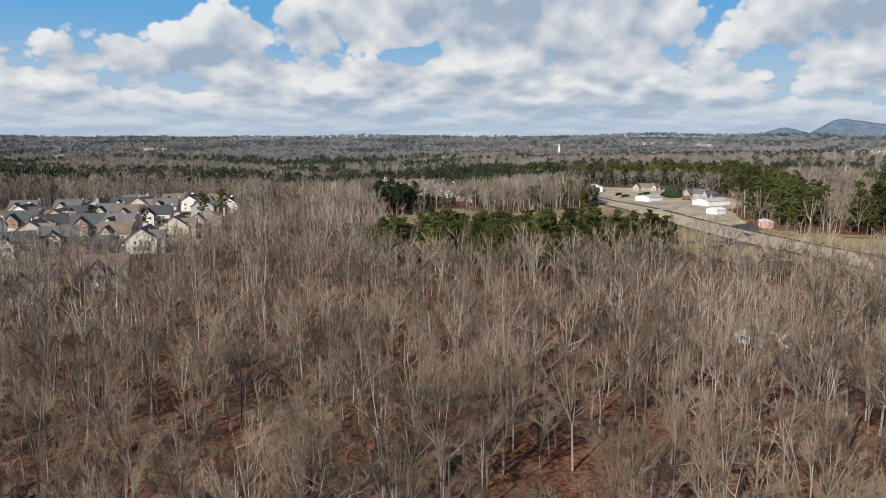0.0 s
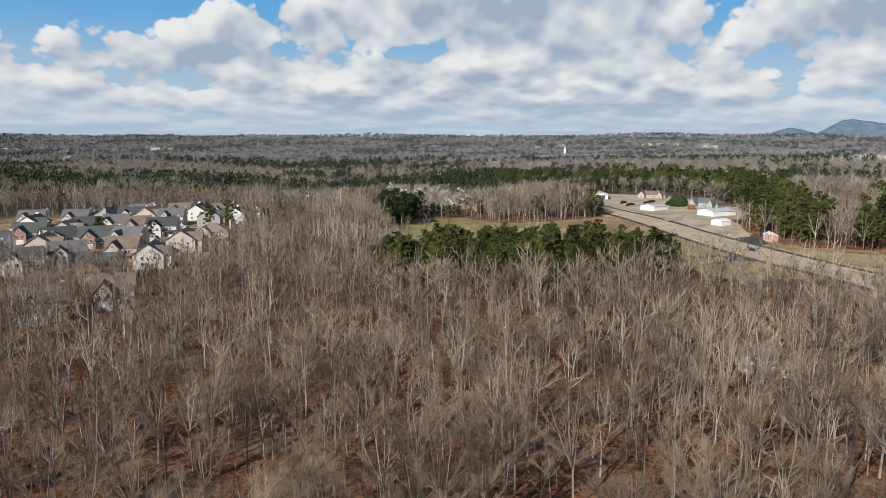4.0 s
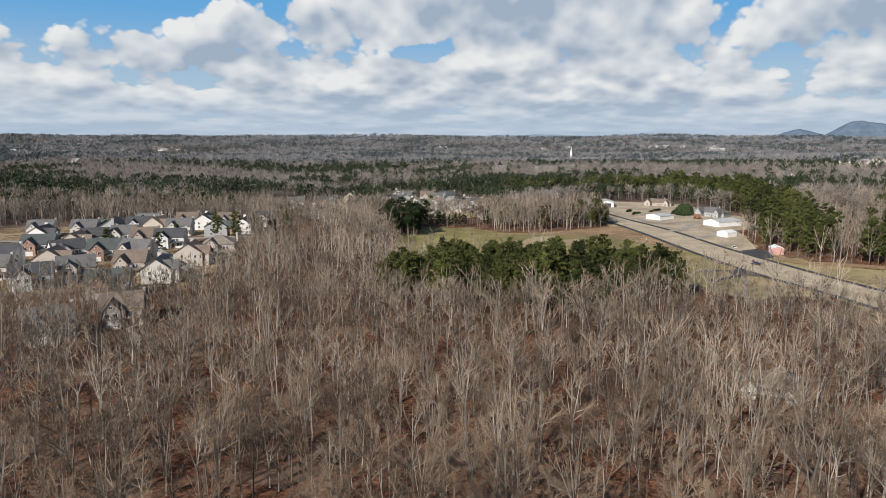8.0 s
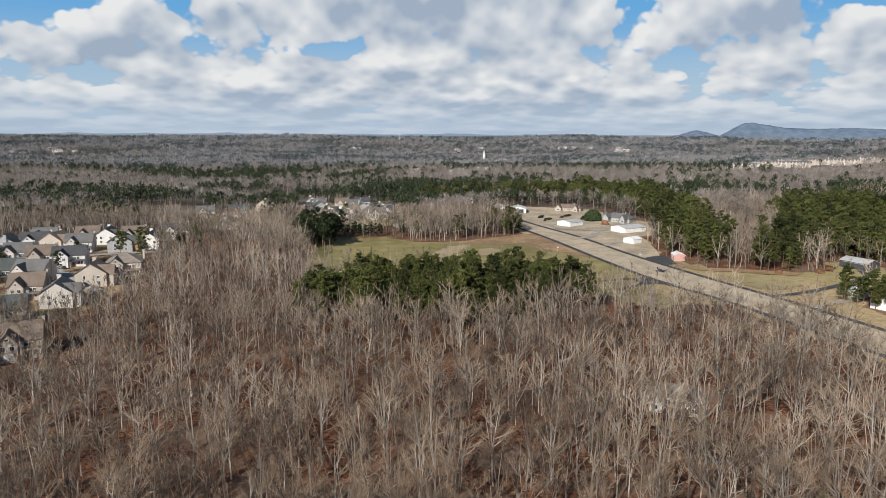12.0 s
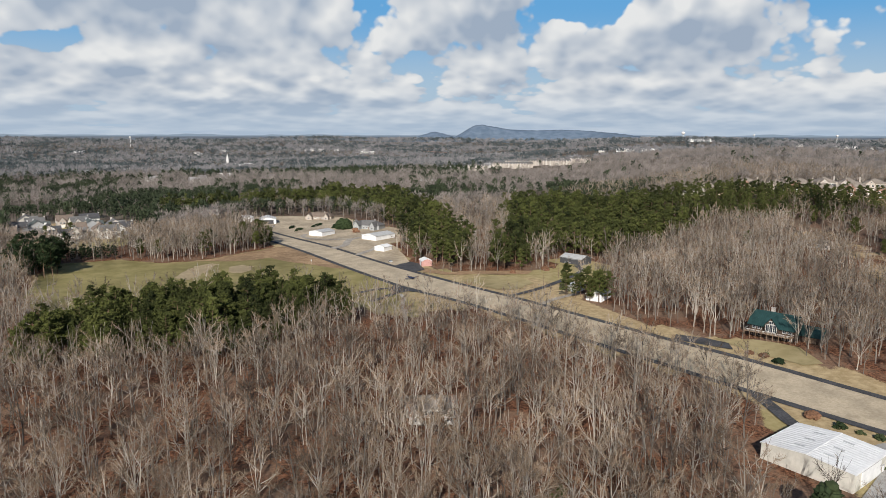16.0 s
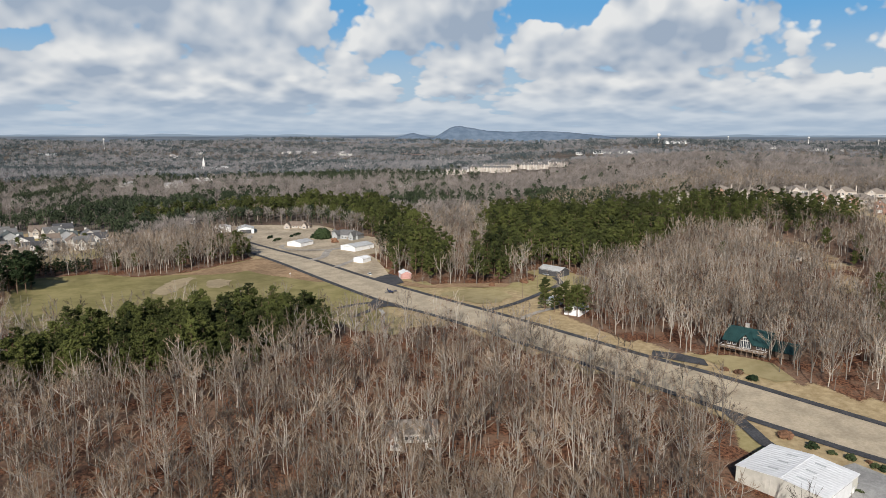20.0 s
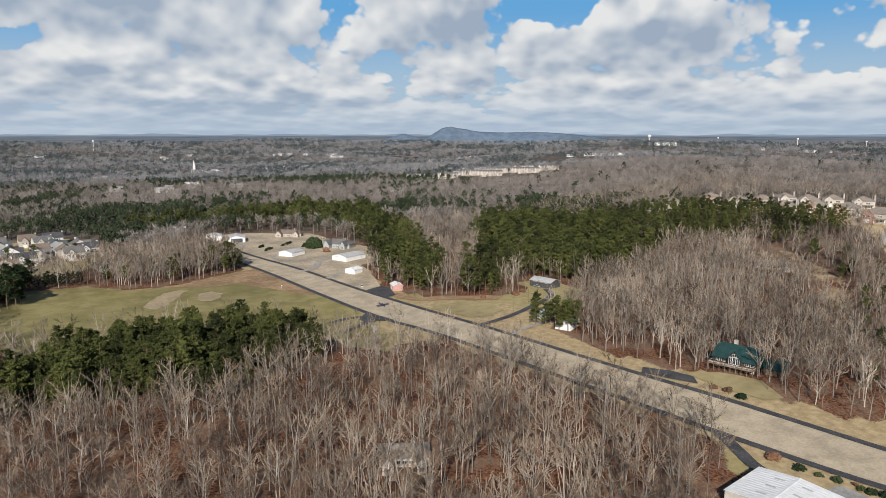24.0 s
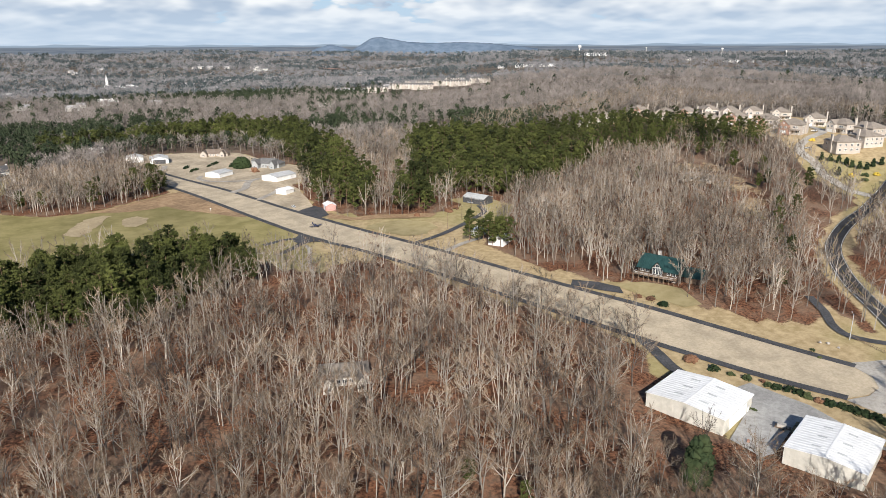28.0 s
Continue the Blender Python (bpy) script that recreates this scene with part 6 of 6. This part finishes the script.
church = thing("church", "white church with a tall pointed steeple", "church")
part("nave", Shape().box(0, 0, -2, 14, 30, 10).wedge(-7, 7, -15, 15, 8, 14, "y"), white_paint, church)
part("tower", Shape().box(0, -16, -2, 6, 6, 20), white_paint, church)
part("steeple", Shape().tube((0, -16, 18), (0, -16, 36), 3.6, 0.1, 8), white_paint, church)
turned(church, 329, 1974, -8)


def water_tower(x, y, tall, size):
    ob = thing("water_tower", "white water tower standing over far woods", "tower", "water towers")
    part("stem", Shape().tube((0, 0, -5), (0, 0, tall), size * 0.25, size * 0.2, 12), white_paint, ob)
    tank = Shape()
    prof = ((0.2, -1.0), (0.75, -0.7), (1.0, -0.15), (1.0, 0.25), (0.72, 0.62), (0.1, 0.85))
    for (r0, z0), (r1, z1) in zip(prof, prof[1:]):
        tank.tube((0, 0, tall + z0 * size), (0, 0, tall + z1 * size), r0 * size, r1 * size, 14)
    part("tank", tank, white_paint, ob)
    return turned(ob, x, y, 0)


for deg, r, tall, size in ((45.3, 3300, 46, 8), (50.3, 3600, 48, 4), (55.7, 3400, 48, 5), (2.6, 3600, 44, 4.5), (60.0, 3700, 46, 4)):
    water_tower(r * math.sin(radians(deg)), r * math.cos(radians(deg)), tall, size)


def mountain():
    """A long wooded ridge with a flat-topped peak."""
    prof = ((-190, 0), (-130, 1), (-105, 7), (-88, 10), (-70, 7), (-50, 3), (-35, 9), (-18, 16.5), (-8, 18.5), (0, 19), (12, 17.5), (30, 15.5), (50, 13), (75, 12), (100, 11.5), (150, 12.5), (200, 11), (260, 7), (330, 0))
    xs = np.arange(-190, 331, 2.5)
    top = np.interp(xs, [p[0] for p in prof], [p[1] for p in prof])
    ts = np.linspace(-1, 1, 17)
    verts = []
    for x, h in zip(xs, top):
        a = radians(29.63) + x / 1234.0 * 0.93
        for t in ts:
            fall = max(0.0, 1 - abs(t)) ** 0.8
            r = 4640 + t * 210
            z = 30 + fall * (30 + 5.0 * h) * (1 + 0.05 * math.sin(x * 0.31 + t * 9) * (1 - fall)) + 2.2 * noise.noise(Vector((x * 0.12, t * 5, 0)))
            verts.append((r * math.sin(a), r * math.cos(a), z))
    tris, m = [], len(ts)
    for i in range(len(xs) - 1):
        for j in range(m - 1):
            a = i * m + j
            tris += [(a, a + 1, a + m + 1), (a, a + m + 1, a + m)]
    # distance haze is put into the blue base colour of the ridge
    mat = spotted("hazy_ridge_woods", (0.11, 0.155, 0.215), (0.17, 0.22, 0.285), 0.02, 1.0, stain=0.2, bump=0.0, spec=0.0)
    tagged(new("mountain", mesh_of("mountain", verts, tris, (mat,), smooth=True)), "distant wooded mountain ridge with a flat peak, blue haze in its colour", "mountain", kind="structure")


mountain()


# --- thickets along the pine edge
for k, (x, y, r) in enumerate(((200, 412, 3.2), (204, 405, 3.8), (209, 402, 3.5), (215, 401, 4.0), (221, 400, 3.4), (251, 371, 3.6), (256, 368, 4.2), (262, 370, 3.4), (212, 420, 3.0), (270, 318, 2.5), (100, 530, 3.0), (112, 536, 3.4), (128, 556, 3.6), (124, 566, 3.0))):
    oak = copy_thing(bpy.data.objects["bare_tree.007" if k % 2 else "bare_tree.005"], pose(x, y, foot(x, y) - 0.2, 0, 0, 73 * k))
    oak.scale = (r / 7.5, r / 7.5, r / 9.0)
    tagged(oak, "low leafless thicket at the foot of the pines", "thicket", "woodland-edge thickets")
for k, (x, y, r) in enumerate(((264.4, 122.5, 0.7), (266.1, 120.3, 0.8), (266.0, 116.0, 0.6), (265.7, 100.3, 0.9))):
    rng = np.random.default_rng(500 + k)
    lump = Sprig()
    lump.clump((0, 0, 0.3 * r), r, rng, 0.75)
    lump.clump((0.5 * r, 0.3 * r, 0.2 * r), 0.6 * r, rng, 0.7)
    ob = tagged(new("boulder", mesh_of("boulder", *lump.arrays(), (stone,))), "pale rough boulder on the dry grass verge", "boulder", "verge boulders")
    ob.matrix_basis = pose(x, y, foot(x, y) + 0.25, 0, 0, 40 * k)
fence = thing("rail_fence", "low dark wooden rail fence beside the drive", "fence")
LINE = [(279, 118), (277.4, 112), (276, 107), (274.5, 101), (272.5, 94)]
for (x0, y0), (x1, y1) in zip(LINE, LINE[1:]):
    count = max(2, int(math.hypot(x1 - x0, y1 - y0) / 2.4))
    for j in range(count):
        x, y = x0 + (x1 - x0) * j / count, y0 + (y1 - y0) * j / count
        part("post", Shape().box(x, y, foot(x, y) - 0.1, 0.14, 0.14, 1.4), wood, fence)
    for h in (0.5, 1.0):
        part("rail", Shape().tube((x0, y0, foot(x0, y0) + h + 0.15), (x1, y1, foot(x1, y1) + h + 0.15), 0.06, 0.06, 6), wood, fence)
